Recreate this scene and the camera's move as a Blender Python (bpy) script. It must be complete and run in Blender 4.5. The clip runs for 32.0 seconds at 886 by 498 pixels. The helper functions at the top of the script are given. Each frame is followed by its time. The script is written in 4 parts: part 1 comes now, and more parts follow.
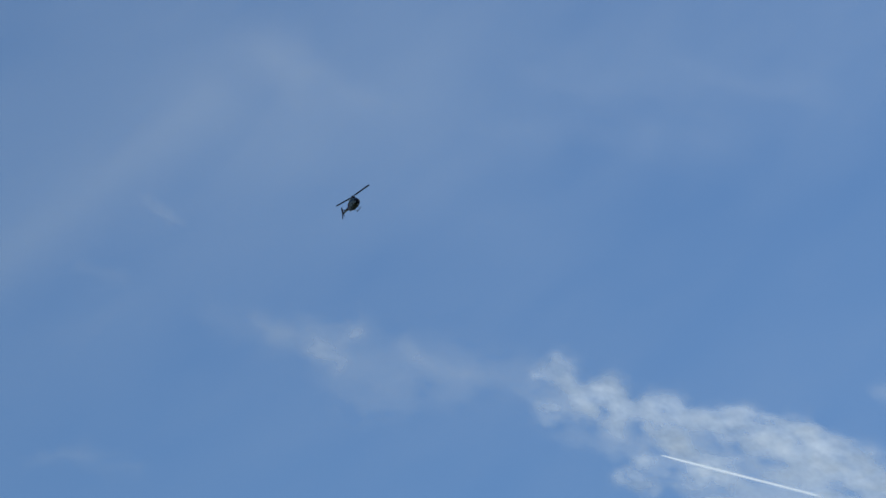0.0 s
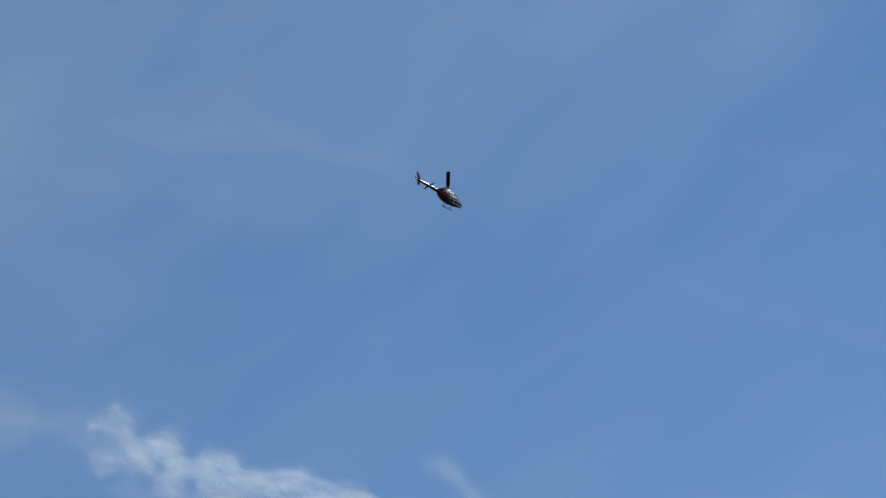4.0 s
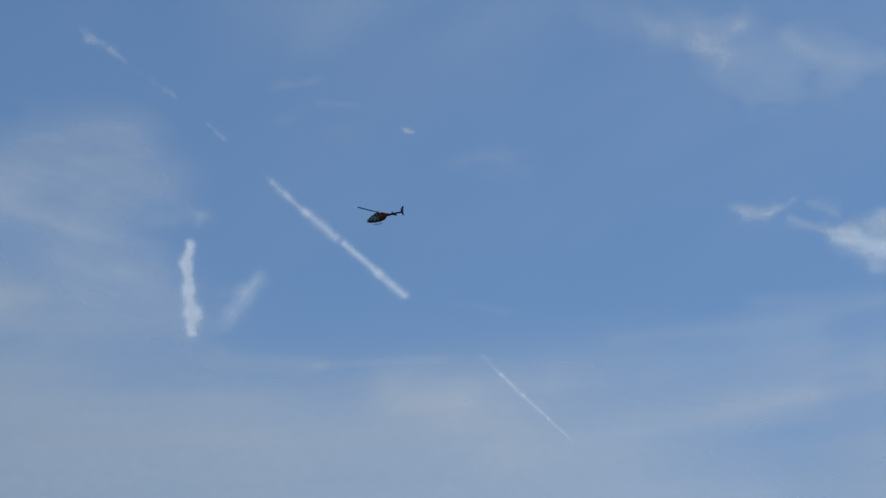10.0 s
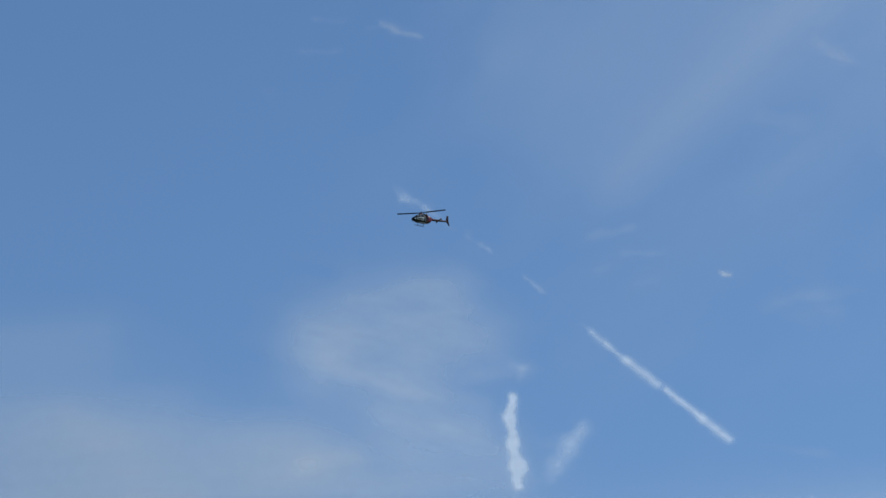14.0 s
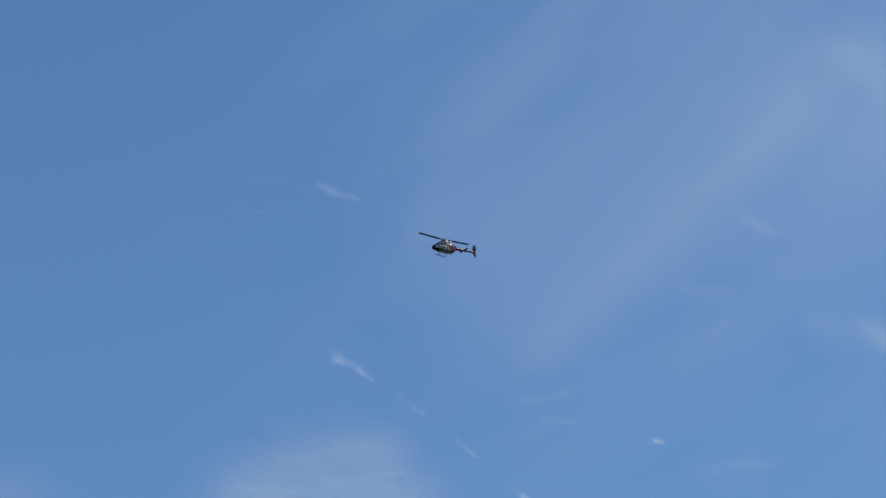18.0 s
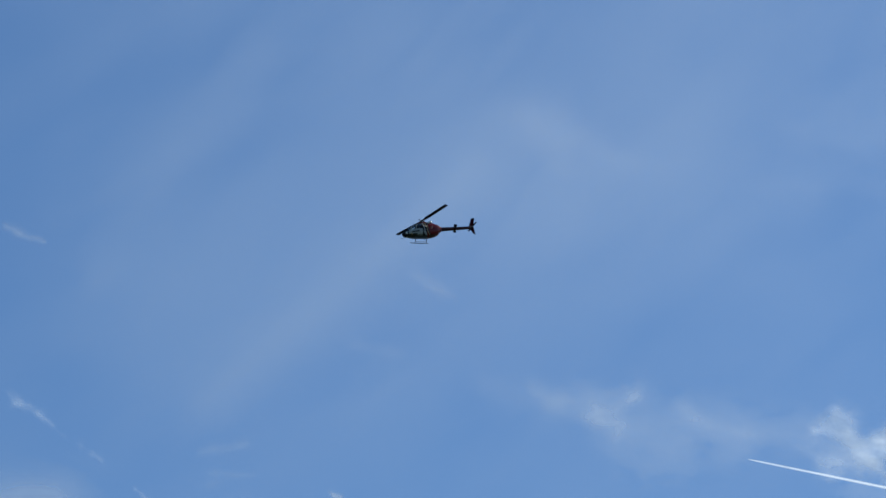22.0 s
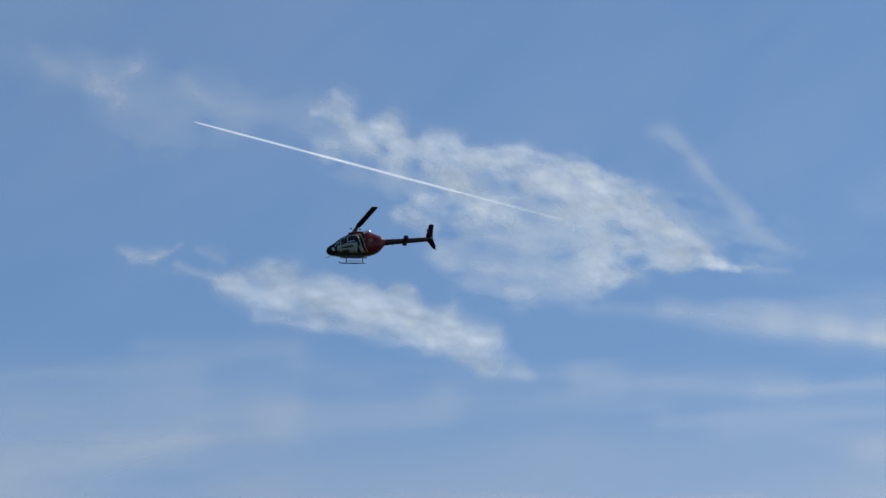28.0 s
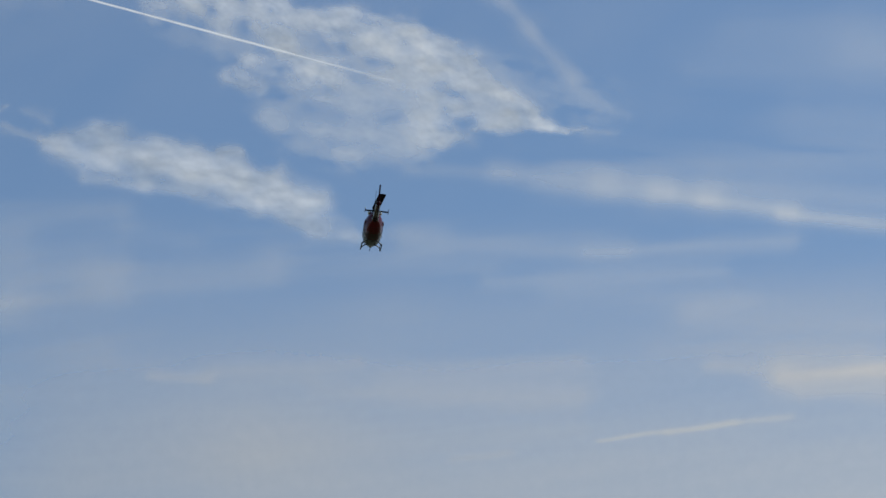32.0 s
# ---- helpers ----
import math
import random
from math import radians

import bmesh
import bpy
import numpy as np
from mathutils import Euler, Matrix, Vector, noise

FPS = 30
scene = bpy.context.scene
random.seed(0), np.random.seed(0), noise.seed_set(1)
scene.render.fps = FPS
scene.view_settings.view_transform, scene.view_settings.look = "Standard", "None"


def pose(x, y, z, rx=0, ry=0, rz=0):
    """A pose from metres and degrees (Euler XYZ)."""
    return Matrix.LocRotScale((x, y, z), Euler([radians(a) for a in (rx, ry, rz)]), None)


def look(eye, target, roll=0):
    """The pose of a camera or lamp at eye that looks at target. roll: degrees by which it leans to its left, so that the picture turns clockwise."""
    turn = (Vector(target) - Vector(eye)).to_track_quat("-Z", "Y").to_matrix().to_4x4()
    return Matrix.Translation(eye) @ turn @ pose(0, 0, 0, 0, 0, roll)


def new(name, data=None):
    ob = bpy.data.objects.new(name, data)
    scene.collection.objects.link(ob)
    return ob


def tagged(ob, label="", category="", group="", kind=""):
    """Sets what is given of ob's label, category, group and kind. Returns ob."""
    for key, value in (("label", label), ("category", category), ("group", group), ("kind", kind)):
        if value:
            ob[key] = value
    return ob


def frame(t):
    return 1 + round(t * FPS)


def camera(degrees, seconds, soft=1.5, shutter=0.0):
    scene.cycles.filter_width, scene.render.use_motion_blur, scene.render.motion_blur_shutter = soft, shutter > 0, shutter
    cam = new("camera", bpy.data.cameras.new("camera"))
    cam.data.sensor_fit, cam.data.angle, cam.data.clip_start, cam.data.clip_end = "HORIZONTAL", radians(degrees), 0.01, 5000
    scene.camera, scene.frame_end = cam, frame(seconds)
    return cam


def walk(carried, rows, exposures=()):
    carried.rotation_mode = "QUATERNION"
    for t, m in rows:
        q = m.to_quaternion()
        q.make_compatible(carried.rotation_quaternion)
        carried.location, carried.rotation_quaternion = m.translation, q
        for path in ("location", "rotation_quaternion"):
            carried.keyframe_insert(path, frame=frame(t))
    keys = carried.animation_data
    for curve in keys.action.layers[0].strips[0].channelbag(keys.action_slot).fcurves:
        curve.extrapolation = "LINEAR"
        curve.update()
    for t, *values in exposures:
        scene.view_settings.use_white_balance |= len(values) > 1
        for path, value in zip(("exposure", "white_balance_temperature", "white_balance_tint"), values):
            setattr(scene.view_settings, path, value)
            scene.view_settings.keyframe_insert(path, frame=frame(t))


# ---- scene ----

EYE = (0.0, 0.0, 1.6)
# seconds, azimuth, elevation, lean
VIEW = [
    (0, -4.221, 26.735, 0.863),
    (0.5, -4.418, 27.426, 1.079),
    (1, -3.63, 27.933, 1.281),
    (1.5, -1.692, 28.36, 1.482),
    (2, 0.171, 28.726, 1.658),
    (2.5, 0.914, 28.891, 1.818),
    (4.5, 5.72, 27.363, 0.859),
    (5, 7.15, 26.743, 0.424),
    (5.5, 7.839, 25.682, -0.206),
    (6, 6.758, 24.692, -0.456),
    (6.5, 4.404, 24.101, -0.204),
    (7, 1.657, 23.657, 0.084),
    (7.5, -1.09, 23.199, 0.32),
    (8, -3.673, 22.801, 0.588),
    (8.5, -6.052, 22.41, 0.724),
    (9, -8.349, 22.078, 0.918),
    (9.5, -10.295, 21.685, 0.989),
    (10, -11.468, 21.383, 0.903),
    (10.5, -12.393, 21.391, 0.876),
    (11, -13.425, 21.63, 0.844),
    (11.5, -14.618, 21.837, 0.974),
    (12, -15.886, 22.06, 1.001),
    (12.5, -16.899, 22.638, 0.972),
    (13, -17.326, 23.297, 0.939),
    (13.5, -17.45, 23.672, 0.77),
    (14, -17.304, 23.953, 0.474),
    (14.5, -16.937, 24.371, 0.331),
    (16.5, -17.527, 26.401, 0.789),
    (17, -17.22, 26.61, 0.639),
    (17.5, -16.517, 26.765, 0.737),
    (18, -15.867, 26.844, 0.876),
    (18.5, -15.374, 26.901, 1.103),
    (19, -14.828, 26.834, 1.235),
    (19.5, -14.069, 26.731, 1.088),
    (20, -13.289, 26.904, 0.758),
    (20.5, -12.461, 27.33, 0.474),
    (21, -11.274, 27.681, 0.302),
    (21.5, -10.29, 27.808, 0.318),
    (22, -9.533, 27.851, 0.27),
    (22.5, -9.033, 27.841, 0.243),
    (23, -8.317, 27.598, 0.217),
    (23.5, -7.482, 27.219, 0.119),
    (24, -6.505, 26.77, -0.05),
    (24.5, -5.841, 26.352, -0.096),
    (26.5, -2.43, 23.84, -0.377),
    (27, -1.586, 23.298, -0.337),
    (27.5, -0.705, 22.743, -0.366),
    (28, 0.012, 22.183, -0.404),
    (28.5, 0.434, 21.562, -0.522),
    (29, 0.81, 20.823, -0.625),
    (29.5, 1.191, 20.13, -0.776),
    (30, 1.369, 19.692, -0.892),
    (30.5, 1.57, 19.426, -1.017),
    (31, 1.784, 19.398, -1.186),
    (31.5, 2.168, 19.556, -1.318),
    (32, 3.168, 19.726, -1.478),
]


def sky_way(azimuth, elevation):
    """The way to a place in the sky; azimuth is clockwise from +y."""
    a, e = radians(azimuth), radians(elevation)
    return Vector((math.sin(a) * math.cos(e), math.cos(a) * math.cos(e), math.sin(e)))


cam = camera(15.334, 32.0, soft=1.5)
walk(cam, [(t, look(EYE, Vector(EYE) + 100 * sky_way(a, e), lean)) for t, a, e, lean in VIEW],
     exposures=[(0.0, 0.15, 5800, 4), (5.0, 0.11, 5850, 4), (6.0, 0.12, 6050, 4), (8.0, 0.15, 6150, 5), (10.0, 0.2, 6150, 6), (11.0, 0.2, 6100, 7), (12.0, 0.2, 6100, 7), (13.0, 0.22, 5950, 7), (13.5, 0.32, 5950, 6), (14.0, 0.37, 5900, 4), (17.0, 0.34, 5650, 4), (20.0, 0.37, 5650, 4), (24.0, 0.38, 5750, 4), (28.0, 0.31, 6300, 6), (30.0, 0.18, 6650, 7), (32.0, 0.14, 6700, 7)])

# ---- light: clear afternoon sky with a veiled sun ----
SUN_AZIMUTH, SUN_ELEVATION = 67.5, 49.0
world = bpy.data.worlds.new("sky")
scene.world = world
world.use_nodes = True
wt = world.node_tree
wt.nodes.clear()
sky = wt.nodes.new("ShaderNodeTexSky")
sky.sky_type = "NISHITA"
sky.sun_disc = False
sky.sun_elevation = radians(SUN_ELEVATION)
sky.sun_rotation = radians(SUN_AZIMUTH)
sky.altitude = 100
sky.air_density, sky.dust_density, sky.ozone_density = 1.0, 0.1, 4.0
back = wt.nodes.new("ShaderNodeBackground")
back.inputs["Strength"].default_value = 0.089
world_out = wt.nodes.new("ShaderNodeOutputWorld")
wt.links.new(sky.outputs[0], back.inputs["Color"])
wt.links.new(back.outputs[0], world_out.inputs["Surface"])

sun_data = bpy.data.lights.new("sun", "SUN")
sun_data.energy, sun_data.angle, sun_data.color = 2.5, radians(0.6), (1.0, 0.95, 0.87)
sun = new("sun", sun_data)
sun.matrix_world = look(sky_way(SUN_AZIMUTH, SUN_ELEVATION) * 200, (0, 0, 0))


# ---- materials ----
def shader(name, base, rough=0.5, metal=0.0, coat=0.0, grain=60.0, vary=0.12, bump=0.0, soil=None, sheen=0.5, polish=0.12):
    """A painted, moulded or metal surface, uneven at two scales."""
    m = bpy.data.materials.new(name)
    m.use_nodes = True
    nt = m.node_tree
    b = nt.nodes["Principled BSDF"]
    b.inputs["Metallic"].default_value = metal
    b.inputs["Coat Weight"].default_value = coat
    b.inputs["Specular IOR Level"].default_value = sheen
    b.inputs["Coat Roughness"].default_value = polish
    co = nt.nodes.new("ShaderNodeTexCoord")
    fine, wide = nt.nodes.new("ShaderNodeTexNoise"), nt.nodes.new("ShaderNodeTexNoise")
    fine.inputs["Scale"].default_value, wide.inputs["Scale"].default_value = grain, grain / 9
    fine.inputs["Detail"].default_value = wide.inputs["Detail"].default_value = 4
    for n in (fine, wide):
        nt.links.new(co.outputs["Object"], n.inputs["Vector"])
    add = nt.nodes.new("ShaderNodeMath")
    add.operation = "ADD"
    nt.links.new(fine.outputs["Fac"], add.inputs[0])
    nt.links.new(wide.outputs["Fac"], add.inputs[1])
    ramp = nt.nodes.new("ShaderNodeMapRange")
    ramp.inputs["From Min"].default_value, ramp.inputs["From Max"].default_value = 0.7, 1.3
    nt.links.new(add.outputs[0], ramp.inputs["Value"])
    mix = nt.nodes.new("ShaderNodeMix")
    mix.data_type = "RGBA"
    dark = soil or tuple(c * (1 - 2 * vary) for c in base)
    mix.inputs[6].default_value = (*dark, 1)
    mix.inputs[7].default_value = (*(min(1, c * (1 + vary)) for c in base), 1)
    nt.links.new(ramp.outputs[0], mix.inputs[0])
    nt.links.new(mix.outputs[2], b.inputs["Base Color"])
    rr = nt.nodes.new("ShaderNodeMapRange")
    rr.inputs["To Min"].default_value, rr.inputs["To Max"].default_value = rough * 0.8, min(1, rough * 1.25)
    nt.links.new(wide.outputs["Fac"], rr.inputs["Value"])
    nt.links.new(rr.outputs[0], b.inputs["Roughness"])
    if bump:
        bp = nt.nodes.new("ShaderNodeBump")
        bp.inputs["Strength"].default_value = bump
        bp.inputs["Distance"].default_value = 0.002
        nt.links.new(fine.outputs["Fac"], bp.inputs["Height"])
        nt.links.new(bp.outputs[0], b.inputs["Normal"])
    return m


CREAM = shader("cream_paint", (0.25, 0.26, 0.245), 0.45, coat=0.3, vary=0.05, sheen=0.2, polish=0.08)
PALE = shader("white_stripe_paint", (0.42, 0.41, 0.38), 0.4, coat=0.2, vary=0.05)
RED = shader("red_paint", (0.11, 0.003, 0.005), 0.5, coat=0.5, vary=0.10, sheen=0.05, polish=0.19)
BOOM = shader("glossy_boom_paint", (0.03, 0.0015, 0.005), 0.5, coat=0.75, vary=0.10, sheen=0.03, polish=0.23)
MAROON = shader("dark_red_paint", (0.030, 0.001, 0.006), 0.6, coat=0.0, vary=0.10, sheen=0.04)
BLACK = shader("black_paint", (0.005, 0.005, 0.011), 0.5, coat=0.05, sheen=0.12)
GREEN = shader("dark_green_paint", (0.02, 0.022, 0.014), 0.45, coat=0.1, sheen=0.25)
GOLD = shader("ochre_stripe_paint", (0.34, 0.23, 0.09), 0.4, coat=0.3)
CARBON = shader("carbon_blade", (0.004, 0.004, 0.010), 0.65, grain=160, bump=0.1, sheen=0.1)
GREY = shader("grey_alloy", (0.10, 0.105, 0.115), 0.5, metal=0.3)
STEEL = shader("bright_steel", (0.45, 0.45, 0.46), 0.3, metal=1.0, vary=0.06)
CHROME = shader("polished_exhaust", (0.75, 0.74, 0.73), 0.34, metal=1.0, vary=0.05)
EMBLEM = shader("emblem_paint", (0.36, 0.15, 0.11), 0.45, coat=0.1)
RUBBER = shader("dull_black_rubber", (0.03, 0.03, 0.03), 0.8)
GRASS = shader("grass", (0.05, 0.065, 0.025), 0.9, grain=2.0, vary=0.3, soil=(0.035, 0.04, 0.02))


def pane_material(name, tint, gloss):
    """A thin clear pane: it lets the light through, tinted, and mirrors a little."""
    m = bpy.data.materials.new(name)
    m.use_nodes = True
    nt = m.node_tree
    nt.nodes.clear()
    out = nt.nodes.new("ShaderNodeOutputMaterial")
    clear, shine, mix = nt.nodes.new("ShaderNodeBsdfTransparent"), nt.nodes.new("ShaderNodeBsdfGlossy"), nt.nodes.new("ShaderNodeMixShader")
    clear.inputs["Color"].default_value = (*tint, 1)
    shine.inputs["Roughness"].default_value = 0.14
    fres = nt.nodes.new("ShaderNodeFresnel")
    fres.inputs["IOR"].default_value = gloss
    nt.links.new(fres.outputs[0], mix.inputs[0])
    nt.links.new(clear.outputs[0], mix.inputs[1])
    nt.links.new(shine.outputs[0], mix.inputs[2])
    nt.links.new(mix.outputs[0], out.inputs["Surface"])
    return m


PANE = pane_material("clear_pane", (0.86, 0.9, 0.9), 1.45)
DARK_PANE = pane_material("smoked_pane", (0.66, 0.70, 0.72), 1.4)


def vapour(name, colour):
    """Cloud: sunlight scattered through from behind, thinned out by the cover that the mesh carries."""
    m = bpy.data.materials.new(name)
    m.use_nodes = True
    nt = m.node_tree
    nt.nodes.clear()
    out = nt.nodes.new("ShaderNodeOutputMaterial")
    body, veil = nt.nodes.new("ShaderNodeBsdfTranslucent"), nt.nodes.new("ShaderNodeMixShader")
    body.inputs["Color"].default_value = (*colour, 1)
    clear = nt.nodes.new("ShaderNodeBsdfTransparent")
    dens = nt.nodes.new("ShaderNodeAttribute")
    dens.attribute_name = "cover"
    geo = nt.nodes.new("ShaderNodeNewGeometry")
    grain = nt.nodes.new("ShaderNodeTexNoise")
    grain.inputs["Scale"].default_value = 0.06
    grain.inputs["Detail"].default_value = 3
    nt.links.new(geo.outputs["Position"], grain.inputs["Vector"])
    rng = nt.nodes.new("ShaderNodeMapRange")
    rng.inputs["From Min"].default_value, rng.inputs["From Max"].default_value = 0.25, 0.75
    rng.inputs["To Min"].default_value, rng.inputs["To Max"].default_value = 0.97, 1.03
    nt.links.new(grain.outputs["Fac"], rng.inputs["Value"])
    mul = nt.nodes.new("ShaderNodeMath")
    mul.operation = "MULTIPLY"
    mul.use_clamp = True
    nt.links.new(dens.outputs["Fac"], mul.inputs[0])
    nt.links.new(rng.outputs[0], mul.inputs[1])
    nt.links.new(mul.outputs[0], veil.inputs[0])
    nt.links.new(clear.outputs[0], veil.inputs[1])
    nt.links.new(body.outputs[0], veil.inputs[2])
    nt.links.new(veil.outputs[0], out.inputs["Surface"])
    return m


CLOUD = vapour("cloud_vapour", (0.70, 0.715, 0.735))
CUMULUS = vapour("cumulus_vapour", (0.79, 0.80, 0.80))
ICE = vapour("ice_haze", (0.72, 0.69, 0.655))
WARM = vapour("warm_haze", (0.84, 0.79, 0.735))
# the blue in this tint stands in for light scattered by the air in front
VEIL = vapour("pale_veil", (0.72, 0.742, 0.78))
TRAIL = vapour("trail_vapour", (0.90, 0.92, 0.95))


# ---- helpers for meshes ----
def part(name, bm, material, parent=None, label="", smooth=True):
    me = bpy.data.meshes.new(name)
    bmesh.ops.recalc_face_normals(bm, faces=bm.faces)
    bm.to_mesh(me)
    bm.free()
    if smooth:
        for p in me.polygons:
            p.use_smooth = True
    me.materials.append(material)
    ob = new(name, me)
    ob.parent = parent
    return tagged(ob, label)


def grid_into(bm, pts, close=False):
    """Faces over rows of points."""
    vs = [[bm.verts.new(p) for p in row] for row in pts]
    n = len(vs[0])
    for i in range(len(vs) - 1):
        for j in range(n if close else n - 1):
            bm.faces.new((vs[i][j], vs[i][(j + 1) % n], vs[i + 1][(j + 1) % n], vs[i + 1][j]))
    return vs


def tube(points, radius, sides=10, taper=None):
    """A round bar along points, with closed ends."""
    bm = bmesh.new()
    pts = [Vector(p) for p in points]
    rows = []
    for i, p in enumerate(pts):
        way = (pts[min(i + 1, len(pts) - 1)] - pts[max(i - 1, 0)]).normalized()
        u = way.orthogonal().normalized() if i == 0 else (rows_u - way * rows_u.dot(way)).normalized()
        rows_u = u
        v = way.cross(u)
        r = radius * (taper[i] if taper else 1)
        rows.append([p + u * r * math.cos(2 * math.pi * k / sides) + v * r * math.sin(2 * math.pi * k / sides) for k in range(sides)])
    vs = grid_into(bm, rows, close=True)
    bm.faces.new(vs[0])
    bm.faces.new(vs[-1])
    return bm


def block(size, at=(0, 0, 0), edge=0.002, turn=None):
    """A box with rounded edges."""
    bm = bmesh.new()
    m = Matrix.Translation(at) @ (turn or Matrix()) @ Matrix.Diagonal((*size, 1))
    bmesh.ops.create_cube(bm, size=1, matrix=m)
    if edge:
        bmesh.ops.bevel(bm, geom=bm.edges[:], offset=edge, segments=2, affect="EDGES", profile=0.5)
    return bm


def disc(radius, depth, at, axis="z", sides=24, inner=0.0):
    """A short cylinder, or a ring."""
    bm = bmesh.new()
    rows = []
    shape = [(radius, -depth / 2), (radius, depth / 2), (inner, depth / 2), (inner, -depth / 2)]
    for k in range(sides):
        a = 2 * math.pi * k / sides
        row = []
        for r, h in shape:
            x, y = r * math.cos(a), r * math.sin(a)
            p = {"z": (x, y, h), "y": (x, h, y), "x": (h, x, y)}[axis]
            row.append(Vector(p) + Vector(at))
        rows.append(row)
    vs = [[bm.verts.new(p) for p in row] for row in rows]
    for i in range(sides):
        for j in range(4):
            bm.faces.new((vs[i][j], vs[(i + 1) % sides][j], vs[(i + 1) % sides][(j + 1) % 4], vs[i][(j + 1) % 4]))
    bmesh.ops.remove_doubles(bm, verts=bm.verts, dist=1e-5)
    return bm


def plate(outline, thick, edge=0.0015):
    """A flat plate in the xz plane, thick along y, rounded."""
    bm = bmesh.new()
    f = bm.faces.new([bm.verts.new((x, -thick / 2, z)) for x, z in outline])
    r = bmesh.ops.extrude_face_region(bm, geom=[f])
    bmesh.ops.translate(bm, vec=(0, thick, 0), verts=[v for v in r["geom"] if isinstance(v, bmesh.types.BMVert)])
    if edge:
        bmesh.ops.bevel(bm, geom=bm.edges[:], offset=edge, segments=2, affect="EDGES", profile=0.5)
    return bm


# ---- ground ----
def make_ground():
    bm = bmesh.new()
    n = 40
    rows = []
    for i in range(n + 1):
        u = (i / n * 2 - 1)
        rows.append([(5200 * u * abs(u), 5200 * v * abs(v), 0.0) for v in (j / n * 2 - 1 for j in range(n + 1))])
    grid_into(bm, rows)
    tagged(part("ground", bm, GRASS), "short mown grass of an open flying field", "grass", kind="structure")


make_ground()


# ---- clouds and vapour trails, far away over the field ----
FAR = 4000.0
TABLE = np.random.RandomState(7).permutation(512)


def lattice(x, y, seed):
    """Gradient noise on arrays, about -0.7 to 0.7."""
    xi, yi = np.floor(x).astype(int), np.floor(y).astype(int)
    xf, yf = x - xi, y - yi
    u, v = xf * xf * xf * (xf * (xf * 6 - 15) + 10), yf * yf * yf * (yf * (yf * 6 - 15) + 10)

    def corner(dx, dy):
        h = TABLE[(TABLE[(xi + dx + 31 * seed) % 512] + yi + dy) % 512] * (2 * math.pi / 512)
        return np.cos(h) * (xf - dx) + np.sin(h) * (yf - dy)

    a, b = corner(0, 0), corner(1, 0)
    c, d = corner(0, 1), corner(1, 1)
    return (a + u * (b - a)) * (1 - v) + (c + u * (d - c)) * v


def fbm(x, y, seed, octaves=5, gain=0.55):
    total, size = 0.0, 1.0
    for k in range(octaves):
        total = total + size * lattice(x * 2 ** k + 17.3 * k, y * 2 ** k - 9.1 * k, seed + k)
        size *= gain
    return total


def smooth01(v):
    v = np.clip(v, 0, 1)
    return v * v * (3 - 2 * v)


def thickness(x, y, strokes, seed, grain, warp, rough, hard, slant, stretch, fine, ramp):
    """How dense the cloud is at places of the sky, in degrees: soft strokes, curled and torn by noise."""
    c, s = math.cos(radians(slant)), math.sin(radians(slant))
    nx, ny = (x * c + y * s) / (grain * stretch), (-x * s + y * c) / grain
    wx = x + warp * fbm(nx * 0.7 + 5, ny * 0.7, seed + 20, min(4, fine))
    wy = y + warp * fbm(nx * 0.7 - 8, ny * 0.7 + 3, seed + 30, min(4, fine))
    free, gap = np.ones_like(x), np.ones_like(x)
    for x0, y0, x1, y1, w0, w1, k in strokes:
        dx, dy = x1 - x0, y1 - y0
        t = np.clip(((wx - x0) * dx + (wy - y0) * dy) / max(1e-6, dx * dx + dy * dy), 0, 1)
        r = np.hypot(wx - x0 - t * dx, wy - y0 - t * dy) / (w0 + (w1 - w0) * t)
        veil = 1 - abs(k) * np.exp(-1.15 * r ** (1.6 + 1.2 * hard))
        if k > 0:
            free *= veil
        else:
            gap *= veil
    solid = (1 - free) * gap
    n = 0.75 * fbm(nx, ny, seed, fine, 0.53) + 0.35 * (0.29 - np.sqrt(0.008 + fbm(nx * 1.3 + 3, ny * 1.3, seed + 9, max(2, fine - 1)) ** 2))
    edge = smooth01((solid + 0.55 * rough * n - 0.10 * hard) / ramp)
    lumps = np.clip(0.84 + 0.72 * rough * n, 0.12, 1.25)
    return np.clip(np.minimum(solid * 1.15, 1) * lumps * (1 - hard + hard * edge) * np.sqrt(edge), 0, 1)


def pieces(mask):
    """The connected patches of a grid of cells."""
    left, found = mask.copy(), []
    while left.any():
        seed = np.zeros_like(left)
        seed.flat[int(np.argmax(left))] = True
        grown = seed
        while True:
            wide = grown.copy()
            wide[1:] |= grown[:-1]
            wide[:-1] |= grown[1:]
            wide[:, 1:] |= wide[:, :-1]
            wide[:, :-1] |= wide[:, 1:]
            wide &= left
            if wide.sum() == grown.sum():
                break
            grown = wide
        found.append(np.argwhere(grown))
        left &= ~grown
    return found


